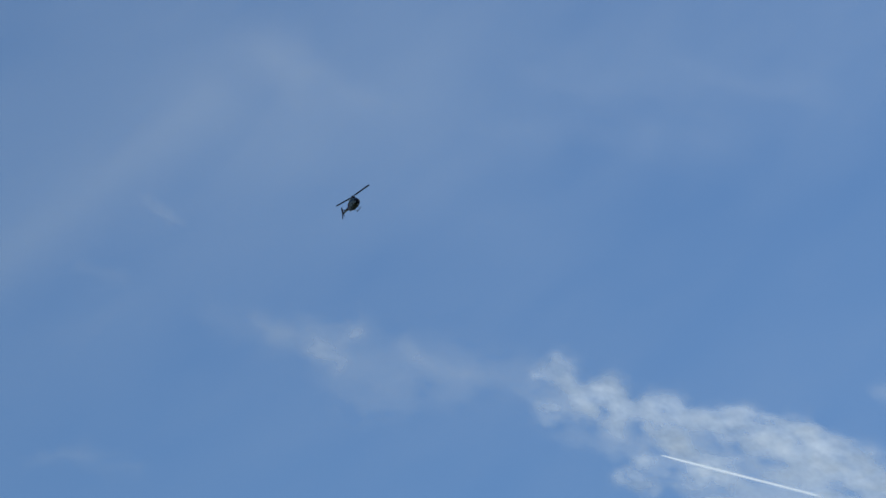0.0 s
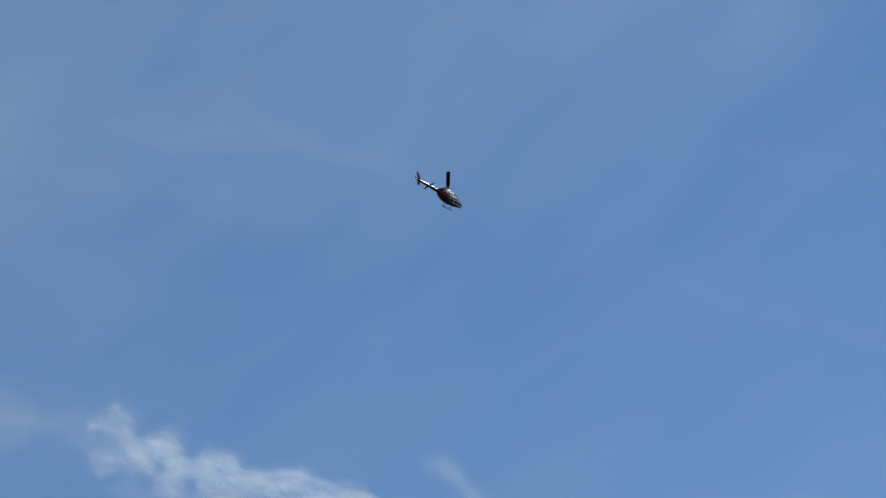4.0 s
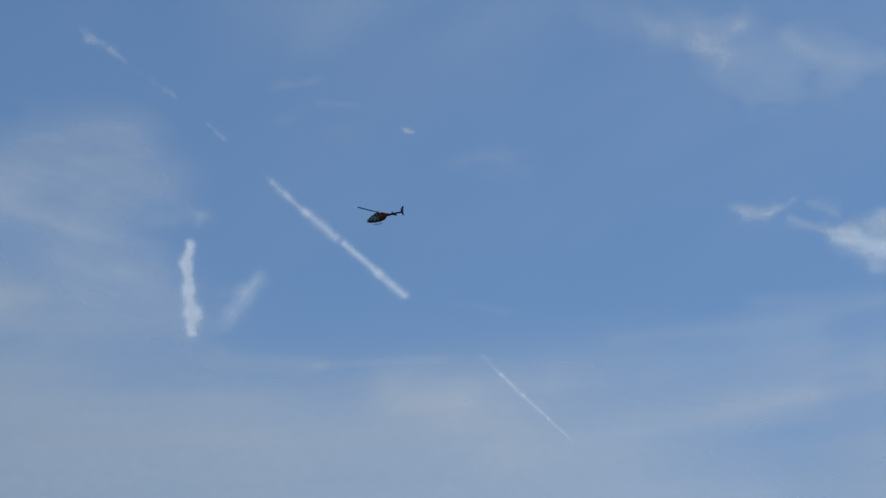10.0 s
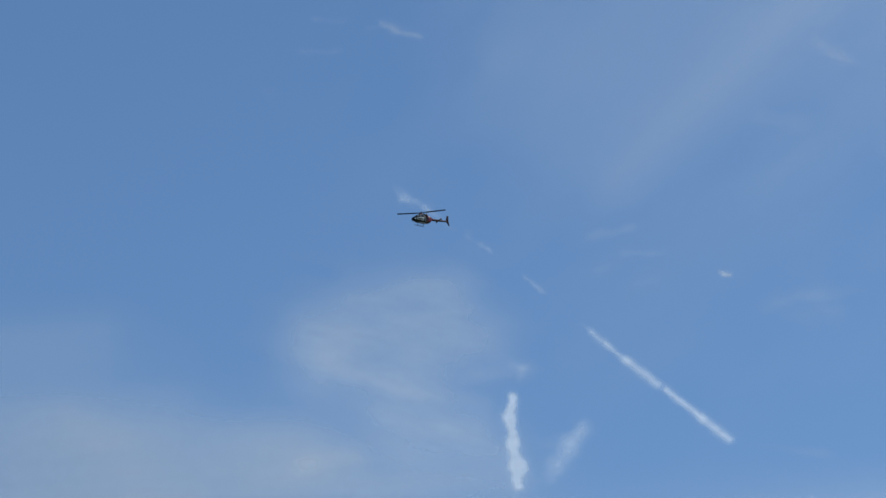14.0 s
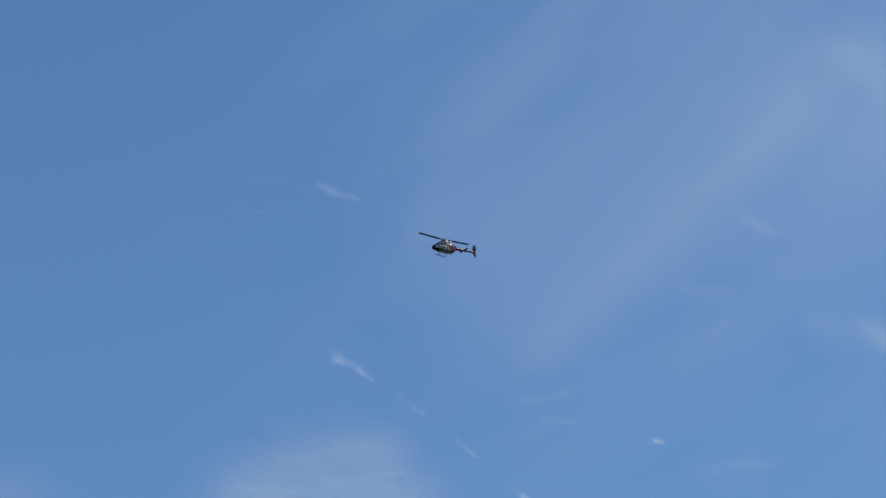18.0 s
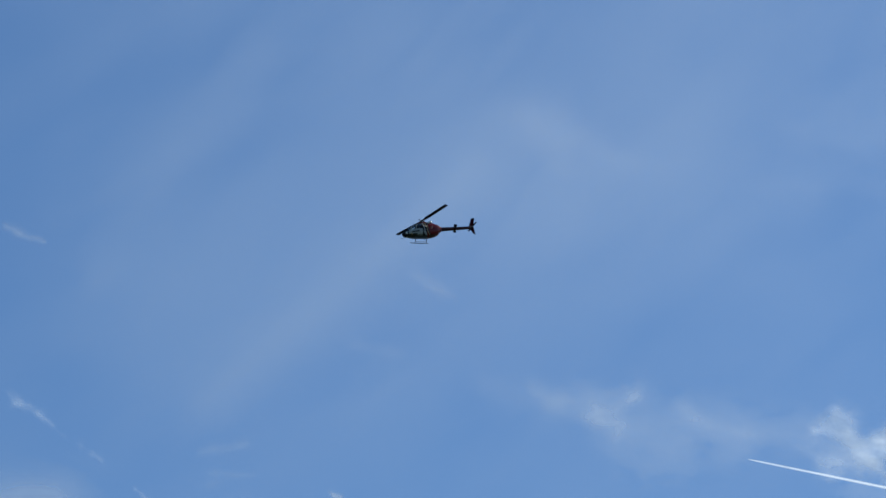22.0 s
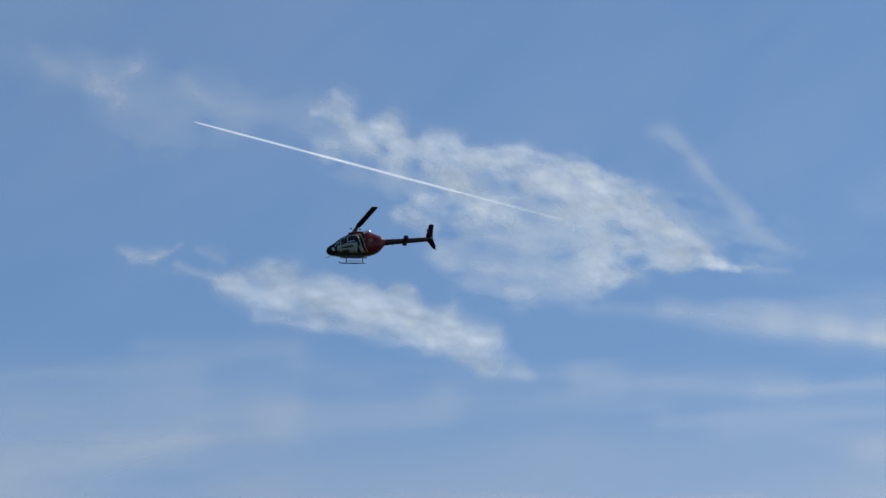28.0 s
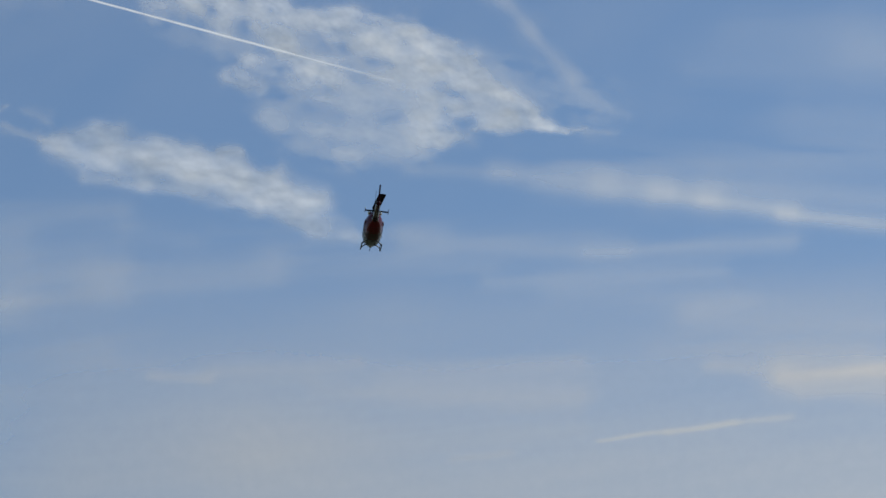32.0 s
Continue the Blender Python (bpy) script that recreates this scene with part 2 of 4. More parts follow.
def cloud(name, strokes, material, label, category="cloud", step=0.045, seed=1, grain=0.5, warp=0.15, rough=0.5,
          hard=0.5, slant=-10.0, stretch=1.5, opacity=0.85, far=FAR, kind="", margin=4.6, relief=0.5, ramp=None):
    s = np.array(strokes)
    w = s[:, 4:6].max() * margin / 2 + 0.15
    x = np.arange(min(s[:, 0].min(), s[:, 2].min()) - w, max(s[:, 0].max(), s[:, 2].max()) + w, step)
    y = np.arange(min(s[:, 1].min(), s[:, 3].min()) - w, max(s[:, 1].max(), s[:, 3].max()) + w, step)
    gx, gy = np.meshgrid(x, y)
    fine = max(2, int(math.log2(grain / (2 * step))) + 1)
    d = thickness(gx, gy, strokes, seed, grain, warp, rough, hard, slant, stretch, fine, ramp or 0.75 - 0.5 * hard) * opacity
    a, e = np.radians(gx / 0.91), np.radians(gy)
    lumps = fbm((gx - gy * 0.4) / (grain * 2.4) + 4, gy / (grain * 1.6), seed + 60, 3, 0.34)
    r = far + relief * lumps
    pts = np.stack([np.sin(a) * np.cos(e) * r, np.cos(a) * np.cos(e) * r, np.sin(e) * r + EYE[2]], -1).reshape(-1, 3)
    h, wd = d.shape
    cover = d.ravel().astype(np.float32)
    top = np.maximum(np.maximum(d[:-1, :-1], d[1:, :-1]), np.maximum(d[:-1, 1:], d[1:, 1:])) > 0.003
    made = []
    for cells in pieces(top):
        if len(cells) < 25:
            continue
        i = cells[:, 0] * wd + cells[:, 1]
        used, quads = np.unique(np.stack([i, i + 1, i + wd + 1, i + wd], 1), return_inverse=True)
        me = bpy.data.meshes.new(name)
        me.from_pydata(pts[used].tolist(), [], quads.reshape(-1, 4).tolist())
        me.attributes.new("cover", "FLOAT", "POINT").data.foreach_set("value", cover[used])
        for p in me.polygons:
            p.use_smooth = True
        me.materials.append(material)
        made.append(tagged(new(name, me), label, category, "clouds in the sky" if category == "cloud" else "vapour trails in the sky", kind))
    return made


CLOUD_KNOBS = [
    (-1.77, 24.73, -1.71, 24.67, 0.232, 0.232, 0.462),
    (-1.69, 24.57, -1.68, 24.51, 0.139, 0.139, 0.336),
    (-1.75, 24.49, -1.36, 24.14, 0.209, 0.209, 0.353),
    (-2.18, 24.57, -1.85, 24.65, 0.209, 0.209, 0.235),
    (-2.44, 24.43, -2.14, 24.49, 0.302, 0.302, 0.101),
    (-2.06, 24.00, -1.36, 23.99, 0.256, 0.256, 0.353),
    (-1.99, 23.82, -1.85, 23.81, 0.163, 0.163, 0.168),
    (-1.36, 24.08, -1.11, 24.32, 0.174, 0.174, 0.319),
    (-0.94, 24.37, -0.91, 24.34, 0.232, 0.232, 0.521),
    (-0.87, 24.20, -0.77, 23.83, 0.29, 0.29, 0.462),
    (-0.77, 23.65, -0.73, 23.59, 0.209, 0.209, 0.353),
    (-1.12, 24.22, -1.08, 24.14, 0.186, 0.186, 0.294),
    (-0.62, 24.03, -0.36, 23.98, 0.163, 0.163, 0.319),
    (-1.21, 23.89, -1.11, 23.71, 0.209, 0.209, 0.252),
]
CLOUD_CROWN = [
    (-0.10, 24.04, 0.03, 24.04, 0.221, 0.221, 0.521),
    (0.16, 23.94, 0.21, 23.88, 0.221, 0.221, 0.378),
    (-0.16, 23.83, 0.21, 23.53, 0.232, 0.232, 0.42),
    (-0.26, 23.59, 0.20, 23.25, 0.151, 0.151, 0.462),
    (0.40, 23.84, 0.99, 23.60, 0.256, 0.256, 0.487),
    (1.11, 23.70, 1.26, 23.65, 0.186, 0.186, 0.378),
    (0.78, 23.88, 1.38, 23.89, 0.128, 0.128, 0.286),
    (1.46, 23.71, 1.77, 23.49, 0.232, 0.232, 0.336),
    (1.16, 23.50, 1.30, 23.46, 0.186, 0.186, 0.319),
    (1.55, 23.47, 2.35, 23.47, 0.244, 0.244, 0.521),
    (2.24, 23.54, 2.58, 23.45, 0.163, 0.163, 0.487),
    (1.46, 23.87, 2.64, 23.49, 0.0929, 0.0929, 0.336),
    (2.54, 23.37, 3.12, 23.26, 0.197, 0.197, 0.42),
    (2.14, 23.83, 2.28, 23.77, 0.105, 0.105, 0.118),
]
CLOUD_BODY = [
    (0.20, 23.25, 0.98, 22.77, 0.279, 0.279, 0.504),
    (0.67, 22.80, 1.01, 22.65, 0.256, 0.256, 0.42),
    (-0.60, 22.96, -0.17, 23.10, 0.197, 0.197, 0.336),
    (-0.42, 22.86, -0.34, 22.82, 0.197, 0.197, 0.252),
    (-0.74, 22.77, -0.17, 22.57, 0.186, 0.186, 0.353),
    (0.08, 22.80, 0.51, 22.60, 0.232, 0.232, 0.319),
    (1.43, 23.18, 2.05, 23.17, 0.232, 0.232, 0.378),
    (2.64, 23.17, 3.41, 22.99, 0.244, 0.244, 0.504),
    (2.14, 22.89, 3.11, 22.74, 0.337, 0.337, 0.504),
    (3.11, 22.94, 3.69, 22.69, 0.209, 0.209, 0.437),
    (3.30, 22.54, 4.06, 22.34, 0.244, 0.244, 0.47),
    (3.87, 22.39, 4.44, 22.07, 0.186, 0.186, 0.437),
    (2.42, 22.47, 3.00, 22.18, 0.279, 0.279, 0.42),
    (3.19, 22.17, 4.05, 21.95, 0.244, 0.244, 0.42),
]
CLOUD_TAIL = [
    (4.44, 22.13, 4.76, 21.78, 0.139, 0.139, 0.42),
    (4.64, 21.79, 5.04, 21.69, 0.0929, 0.0929, 0.571),
    (5.00, 21.71, 5.38, 21.76, 0.0581, 0.0581, 0.336),
    (5.38, 21.68, 5.95, 21.62, 0.0697, 0.0697, 0.185),
    (3.54, 21.85, 4.52, 21.77, 0.128, 0.128, 0.487),
    (2.70, 22.04, 2.75, 21.63, 0.256, 0.256, 0.47),
    (2.39, 22.00, 2.60, 21.68, 0.244, 0.244, 0.42),
    (2.83, 21.57, 3.17, 21.68, 0.128, 0.128, 0.353),
    (3.08, 21.78, 3.48, 21.65, 0.128, 0.128, 0.302),
    (4.05, 22.04, 4.53, 21.93, 0.151, 0.151, 0.302),
    (1.75, 22.78, 2.14, 22.65, 0.163, 0.163, 0.252),
    (0.98, 23.11, 1.56, 23.00, 0.209, 0.209, 0.252),
]
CLOUD_UNDERSIDE = [
    (-1.75, 24.14, -0.18, 23.61, 0.413, 0.413, 0.2),
    (0.11, 23.51, 2.15, 23.08, 0.453, 0.453, 0.22),
    (2.05, 23.04, 4.06, 22.34, 0.453, 0.453, 0.26),
    (0.68, 22.47, 2.71, 22.19, 0.492, 0.492, 0.14),
    (1.46, 22.51, 2.23, 22.30, 0.348, 0.348, 0.288),
    (0.87, 22.42, 1.45, 22.29, 0.325, 0.325, 0.24),
    (0.00, 22.23, 0.78, 22.42, 0.209, 0.209, 0.256),
    (-0.12, 22.04, 0.19, 21.92, 0.151, 0.151, 0.256),
    (0.19, 22.03, 0.96, 21.83, 0.302, 0.302, 0.224),
    (0.96, 21.83, 2.12, 21.81, 0.325, 0.325, 0.288),
    (0.38, 21.59, 1.44, 21.33, 0.186, 0.186, 0.24),
    (1.15, 21.43, 2.68, 21.30, 0.209, 0.209, 0.24),
    (1.73, 21.62, 2.50, 21.55, 0.232, 0.232, 0.24),
    (4.07, 22.61, 5.40, 22.09, 0.465, 0.465, 0.136),
    (5.31, 22.27, 5.97, 22.06, 0.348, 0.348, 0.096),
    (3.49, 23.14, 3.89, 22.84, 0.209, 0.209, 0.12),
    (-0.87, 23.30, -0.38, 23.24, 0.186, 0.186, 0.176),
    (-1.55, 23.51, -0.87, 23.22, 0.302, 0.302, 0.104),
]
LOW_BANK = [
    (-3.81, 21.54, -3.51, 21.50, 0.151, 0.151, 0.533),
    (-3.68, 21.66, -3.64, 21.64, 0.0929, 0.0929, 0.361),
    (-3.47, 21.70, -2.89, 21.77, 0.197, 0.197, 0.275),
    (-2.99, 21.83, -2.58, 21.83, 0.186, 0.186, 0.361),
    (-3.27, 21.33, -2.69, 21.22, 0.244, 0.244, 0.396),
    (-2.79, 21.54, -2.12, 21.44, 0.267, 0.267, 0.473),
    (-2.12, 21.25, -1.35, 21.23, 0.267, 0.267, 0.516),
    (-1.93, 21.58, -1.35, 21.45, 0.186, 0.186, 0.43),
    (-1.35, 21.15, -0.58, 20.96, 0.29, 0.29, 0.516),
    (-0.87, 21.46, -0.52, 21.48, 0.105, 0.105, 0.533),
    (-1.16, 21.35, -0.58, 21.29, 0.174, 0.174, 0.387),
    (-0.58, 20.96, 0.09, 20.66, 0.279, 0.279, 0.559),
    (-0.20, 20.54, 0.47, 20.41, 0.209, 0.209, 0.473),
]
LOW_BANK_END = [
    (-3.46, 21.48, -1.35, 21.15, 0.295, 0.295, 0.34),
    (-1.35, 21.06, 0.66, 20.55, 0.315, 0.315, 0.38),
    (0.18, 20.76, 0.85, 20.65, 0.232, 0.232, 0.482),
    (0.07, 21.07, 0.19, 21.19, 0.139, 0.139, 0.258),
    (-0.39, 21.15, 0.09, 20.95, 0.174, 0.174, 0.361),
    (0.37, 20.26, 0.85, 20.16, 0.186, 0.186, 0.31),
    (0.65, 20.06, 1.41, 19.95, 0.151, 0.151, 0.224),
    (0.85, 20.36, 1.32, 20.15, 0.197, 0.197, 0.172),
    (-3.17, 20.98, -2.11, 20.85, 0.128, 0.128, 0.275),
    (-2.11, 20.89, -1.16, 20.70, 0.128, 0.128, 0.361),
    (-0.97, 20.60, -0.20, 20.50, 0.116, 0.116, 0.275),
]
LOW_FLECKS = [
    (-4.52, 21.82, -3.95, 21.65, 0.0929, 0.0929, 0.275),
    (-5.30, 22.01, -4.86, 21.98, 0.139, 0.139, 0.361),
    (-4.86, 21.98, -4.48, 22.19, 0.0813, 0.0813, 0.258),
    (-5.54, 22.10, -5.25, 22.01, 0.0929, 0.0929, 0.224),
    (-4.15, 22.10, -3.74, 21.99, 0.116, 0.116, 0.155),
    (-3.99, 21.73, -3.79, 21.62, 0.105, 0.105, 0.258),
]
WISP = [
    (-6.10, 24.88, -5.66, 24.80, 0.189, 0.189, 0.304),
    (-5.96, 24.98, -5.33, 25.18, 0.165, 0.165, 0.225),
    (-5.66, 24.60, -5.55, 24.76, 0.118, 0.118, 0.182),
    (-5.47, 25.16, -5.31, 25.26, 0.0827, 0.0827, 0.168),
    (-7.09, 25.38, -6.60, 25.24, 0.213, 0.213, 0.14),
    (-6.70, 25.20, -6.01, 25.08, 0.26, 0.26, 0.17),
    (-6.21, 25.32, -5.23, 25.36, 0.213, 0.213, 0.14),
    (-5.60, 24.56, -4.72, 24.40, 0.425, 0.425, 0.14),
    (-5.12, 24.78, -3.94, 24.71, 0.472, 0.472, 0.13),
    (-4.34, 24.84, -3.35, 24.63, 0.354, 0.354, 0.15),
    (-4.54, 25.09, -4.24, 24.84, 0.142, 0.142, 0.12),
    (-3.55, 24.53, -2.37, 24.55, 0.319, 0.319, 0.16),
    (-5.19, 23.99, -4.42, 24.11, 0.354, 0.354, 0.1),
    (-3.83, 24.13, -3.54, 24.23, 0.189, 0.189, 0.08),
]
CLOUD_GAPS = [
    (-0.47, 23.67, -0.45, 23.55, 0.118, 0.118, -0.6),
    (1.23, 23.25, 1.42, 23.05, 0.148, 0.148, -0.45),
    (0.89, 23.32, 1.18, 23.28, 0.108, 0.108, -0.3),
    (-0.05, 22.43, 0.97, 22.50, 0.148, 0.148, -0.4),
    (1.98, 21.99, 2.12, 22.04, 0.118, 0.118, -0.6),
    (3.10, 22.35, 3.34, 22.29, 0.0984, 0.0984, -0.4),
    (0.58, 22.21, 1.16, 22.10, 0.167, 0.167, -0.4),
    (-1.36, 23.71, -1.16, 23.59, 0.138, 0.138, -0.35),
    (-0.19, 23.27, 0.01, 23.16, 0.0886, 0.0886, -0.35),
    (-0.77, 23.22, -0.63, 23.04, 0.118, 0.118, -0.45),
    (3.54, 21.72, 3.66, 21.72, 0.0886, 0.0886, -0.5),
    (4.04, 21.66, 4.51, 21.61, 0.0787, 0.0787, -0.5),
    (4.65, 22.02, 4.91, 21.95, 0.0886, 0.0886, -0.45),
    (1.66, 23.05, 2.05, 22.97, 0.108, 0.108, -0.45),
]
BRIGHT_STREAK = [
    (2.30, 21.13, 4.03, 21.02, 0.0984, 0.177, 0.14),
    (3.84, 21.05, 5.74, 20.77, 0.207, 0.207, 0.26),
    (5.55, 20.78, 6.69, 20.61, 0.246, 0.246, 0.42),
    (6.50, 20.60, 7.44, 20.41, 0.236, 0.236, 0.5),
    (7.25, 20.42, 8.75, 20.09, 0.187, 0.187, 0.46),
    (8.56, 20.08, 10.42, 19.74, 0.138, 0.138, 0.48),
    (4.99, 21.04, 10.50, 20.94, 0.335, 0.413, 0.2),
    (4.50, 20.81, 6.40, 20.49, 0.217, 0.217, 0.13),
    (7.36, 20.67, 10.45, 20.16, 0.295, 0.295, 0.24),
]
FAN_STREAK = [
    (3.71, 24.12, 4.09, 24.01, 0.187, 0.187, 0.16),
    (3.90, 24.13, 4.56, 23.46, 0.167, 0.167, 0.28),
    (4.52, 23.48, 5.20, 22.61, 0.187, 0.187, 0.22),
    (5.18, 22.63, 5.89, 22.00, 0.256, 0.256, 0.13),
]
BAND_HIGH = [
    (-5.06, 18.71, -2.65, 19.04, 0.394, 0.394, 0.22),
    (-2.93, 19.17, -0.01, 19.43, 0.354, 0.354, 0.22),
    (-2.37, 20.08, -1.33, 19.98, 0.256, 0.256, 0.14),
    (-5.11, 20.44, -2.47, 20.43, 0.236, 0.236, 0.12),
    (-0.95, 20.12, 2.85, 19.82, 0.256, 0.256, 0.13),
    (2.28, 19.87, 5.88, 19.65, 0.236, 0.236, 0.24),
    (5.31, 19.65, 8.72, 19.62, 0.217, 0.217, 0.26),
    (3.59, 19.14, 7.56, 19.14, 0.217, 0.217, 0.2),
    (4.72, 18.95, 7.91, 18.71, 0.335, 0.335, 0.12),
    (-0.01, 19.64, 3.60, 19.40, 0.295, 0.295, 0.12),
    (-5.08, 19.54, -3.03, 19.78, 0.394, 0.394, 0.1),
]
BAND_LOW = [
    (-1.98, 17.59, -1.03, 17.55, 0.108, 0.108, 0.26),
    (-1.05, 17.65, 1.48, 17.80, 0.177, 0.177, 0.16),
    (0.73, 17.32, 5.03, 17.07, 0.276, 0.276, 0.2),
    (1.95, 17.56, 5.05, 17.70, 0.354, 0.354, 0.16),
    (7.28, 17.45, 8.58, 17.28, 0.167, 0.167, 0.3),
    (8.48, 17.27, 10.42, 17.23, 0.295, 0.295, 0.8),
    (8.74, 16.96, 10.40, 16.87, 0.197, 0.197, 0.3),
    (6.96, 18.37, 10.48, 17.95, 0.335, 0.335, 0.16),
    (2.94, 16.04, 3.87, 16.11, 0.0886, 0.0886, 0.22),
    (-5.04, 17.79, -2.08, 18.02, 0.433, 0.433, 0.12),
    (6.37, 17.93, 9.71, 17.58, 0.276, 0.276, 0.14),
    (1.46, 16.60, 5.01, 16.67, 0.315, 0.315, 0.12),
]
LINE_LOW = [
    (5.37, 16.29, 6.49, 16.42, 0.04, 0.06, 0.8),
    (6.49, 16.42, 7.61, 16.49, 0.06, 0.07, 0.96),
    (7.61, 16.49, 8.54, 16.54, 0.07, 0.09, 0.56),
]
HAZE_LOW = [
    (-3.95, 18.59, 2.07, 18.97, 0.86, 0.97, 0.101),
    (2.05, 18.58, 9.58, 18.44, 0.97, 0.86, 0.101),
    (-6.26, 15.73, 0.34, 16.35, 1.4, 1.19, 0.36),
    (-0.31, 16.26, 10.49, 15.54, 1.19, 1.29, 0.302),
    (-4.48, 17.22, -0.58, 16.85, 0.54, 0.65, 0.158),
    (7.23, 18.39, 10.65, 17.88, 0.65, 0.65, 0.13),
    (0.15, 14.99, 9.32, 14.45, 1.29, 1.29, 0.36),
]
SOFT_PATCH = [
    (-17.93, 22.25, -15.91, 22.72, 0.728, 0.728, 0.42),
    (-17.48, 23.01, -15.73, 23.23, 0.394, 0.394, 0.26),
    (-17.91, 21.86, -16.07, 21.43, 0.591, 0.591, 0.44),
    (-16.28, 22.11, -15.13, 22.34, 0.512, 0.512, 0.32),
    (-16.82, 20.97, -15.38, 20.81, 0.492, 0.492, 0.36),
    (-18.22, 22.38, -17.73, 22.16, 0.394, 0.394, 0.2),
    (-15.31, 21.73, -14.49, 21.84, 0.157, 0.157, 0.16),
    (-16.33, 20.39, -14.89, 20.28, 0.472, 0.472, 0.3),
    (-18.28, 22.48, -16.68, 22.38, 0.118, 0.118, 0.16),
    (-17.92, 21.94, -16.26, 21.35, 0.138, 0.138, 0.18),
    (-17.04, 21.62, -15.10, 21.21, 0.138, 0.138, 0.14),
    (-17.48, 23.04, -15.83, 23.33, 0.118, 0.118, 0.14),
    (-16.69, 22.67, -15.34, 22.93, 0.108, 0.108, 0.12),
    (-15.86, 20.85, -14.90, 20.48, 0.138, 0.138, 0.14),
]
HAZE_LEFT = [
    (-23.30, 19.48, -18.23, 20.25, 0.88, 0.98, 0.22),
    (-24.31, 20.54, -22.48, 20.81, 0.78, 0.78, 0.15),
    (-23.37, 18.32, -20.93, 18.80, 0.98, 0.88, 0.3),
    (-21.27, 17.23, -14.82, 17.55, 0.88, 0.88, 0.3),
    (-21.89, 18.05, -17.64, 18.02, 1.29, 1.29, 0.6),
    (-18.09, 17.71, -13.51, 17.78, 1.08, 0.97, 0.552),
    (-13.89, 17.78, -9.20, 18.42, 0.86, 0.86, 0.528),
    (-11.18, 18.86, -10.05, 18.69, 0.37, 0.43, 0.6),
    (-9.29, 17.92, -4.33, 18.85, 0.71, 0.67, 0.432),
    (-8.44, 19.19, -4.30, 19.78, 0.47, 0.54, 0.288),
    (-22.15, 16.67, -5.51, 16.81, 1.19, 1.19, 0.6),
    (-23.20, 18.52, -20.93, 18.80, 0.97, 0.86, 0.504),
    (-23.26, 17.07, -14.82, 17.45, 1.08, 1.08, 0.36),
    (-19.08, 19.30, -17.30, 19.53, 0.197, 0.197, -0.22),
    (-21.93, 18.49, -20.82, 18.54, 0.138, 0.138, -0.16),
    (-21.98, 19.19, -17.10, 19.25, 1.18, 1.18, 0.26),
    (-19.02, 19.95, -14.64, 19.61, 0.787, 0.787, 0.2),
    (-16.13, 18.39, -9.54, 18.84, 0.787, 0.787, 0.22),
    (-22.45, 20.52, -20.75, 20.44, 0.787, 0.787, 0.2),
]
DRAPE = [
    (-8.19, 29.23, -12.77, 25.10, 0.571, 0.492, 0.14),
    (-12.15, 31.18, -14.89, 27.44, 0.65, 0.591, 0.075),
    (-8.93, 31.11, -6.52, 28.66, 1.38, 1.38, 0.05),
    (-7.23, 30.11, -6.46, 29.73, 0.492, 0.492, 0.1),
    (-9.16, 27.34, -8.67, 27.17, 0.118, 0.118, 0.14),
    (-10.19, 26.17, -9.50, 26.08, 0.138, 0.138, 0.08),
    (-10.51, 24.88, -9.41, 25.65, 0.433, 0.433, 0.04),
    (-7.84, 25.50, -6.71, 25.06, 0.354, 0.354, 0.1),
]
FLOCK = [
    (-17.00, 27.83, -16.76, 27.75, 0.09, 0.09, 0.7),
    (-16.81, 27.74, -16.33, 27.60, 0.09, 0.06, 0.6),
    (-18.23, 27.87, -17.72, 27.86, 0.05, 0.05, 0.28),
    (-18.46, 27.30, -17.76, 27.31, 0.08, 0.07, 0.3),
    (-19.14, 26.58, -18.93, 26.53, 0.08, 0.08, 0.18),
    (-17.26, 27.73, -17.01, 27.76, 0.07, 0.06, 0.3),
]
VEIL_PATCH = [
    (-7.12, 30.07, -6.59, 29.74, 0.33, 0.29, 0.14),
    (-6.48, 29.40, -4.84, 29.24, 0.39, 0.29, 0.2),
    (-8.94, 27.19, -8.42, 27.07, 0.08, 0.08, 0.28),
    (-12.68, 23.88, -11.95, 23.91, 0.08, 0.06, 0.25),
    (-12.44, 23.39, -12.06, 23.47, 0.2, 0.2, 0.22),
    (-2.28, 29.72, -0.76, 29.50, 0.25, 0.2, 0.12),
]
HIGH_VEIL = [
    (-10.07, 27.09, -8.86, 27.05, 0.24, 0.22, 0.08),
    (-7.61, 30.07, -6.45, 29.90, 0.49, 0.43, 0.12),
    (-6.45, 29.90, -5.37, 29.41, 0.43, 0.39, 0.12),
    (-10.70, 25.92, -9.79, 25.84, 0.29, 0.25, 0.08),
    (-9.85, 22.68, -8.90, 22.80, 0.24, 0.2, 0.2),
    (-3.05, 28.92, -0.17, 28.51, 0.59, 0.59, 0.12),
]
OLD_TRAIL = [
    (-16.73, 24.99, -16.54, 24.78, 0.0787, 0.0787, 0.4),
    (-16.56, 24.80, -16.14, 24.60, 0.0984, 0.0984, 0.6),
    (-16.22, 24.65, -15.96, 24.44, 0.0591, 0.0591, 0.46),
    (-15.96, 24.46, -15.44, 24.16, 0.0492, 0.0492, 0.18),
    (-15.46, 24.16, -15.20, 23.99, 0.0492, 0.0492, 0.2),
    (-15.24, 24.01, -15.06, 23.87, 0.0492, 0.0492, 0.42),
    (-14.45, 23.41, -14.15, 23.19, 0.0394, 0.0394, 0.5),
    (-10.17, 19.95, -10.10, 19.83, 0.0295, 0.0295, 0.3),
]
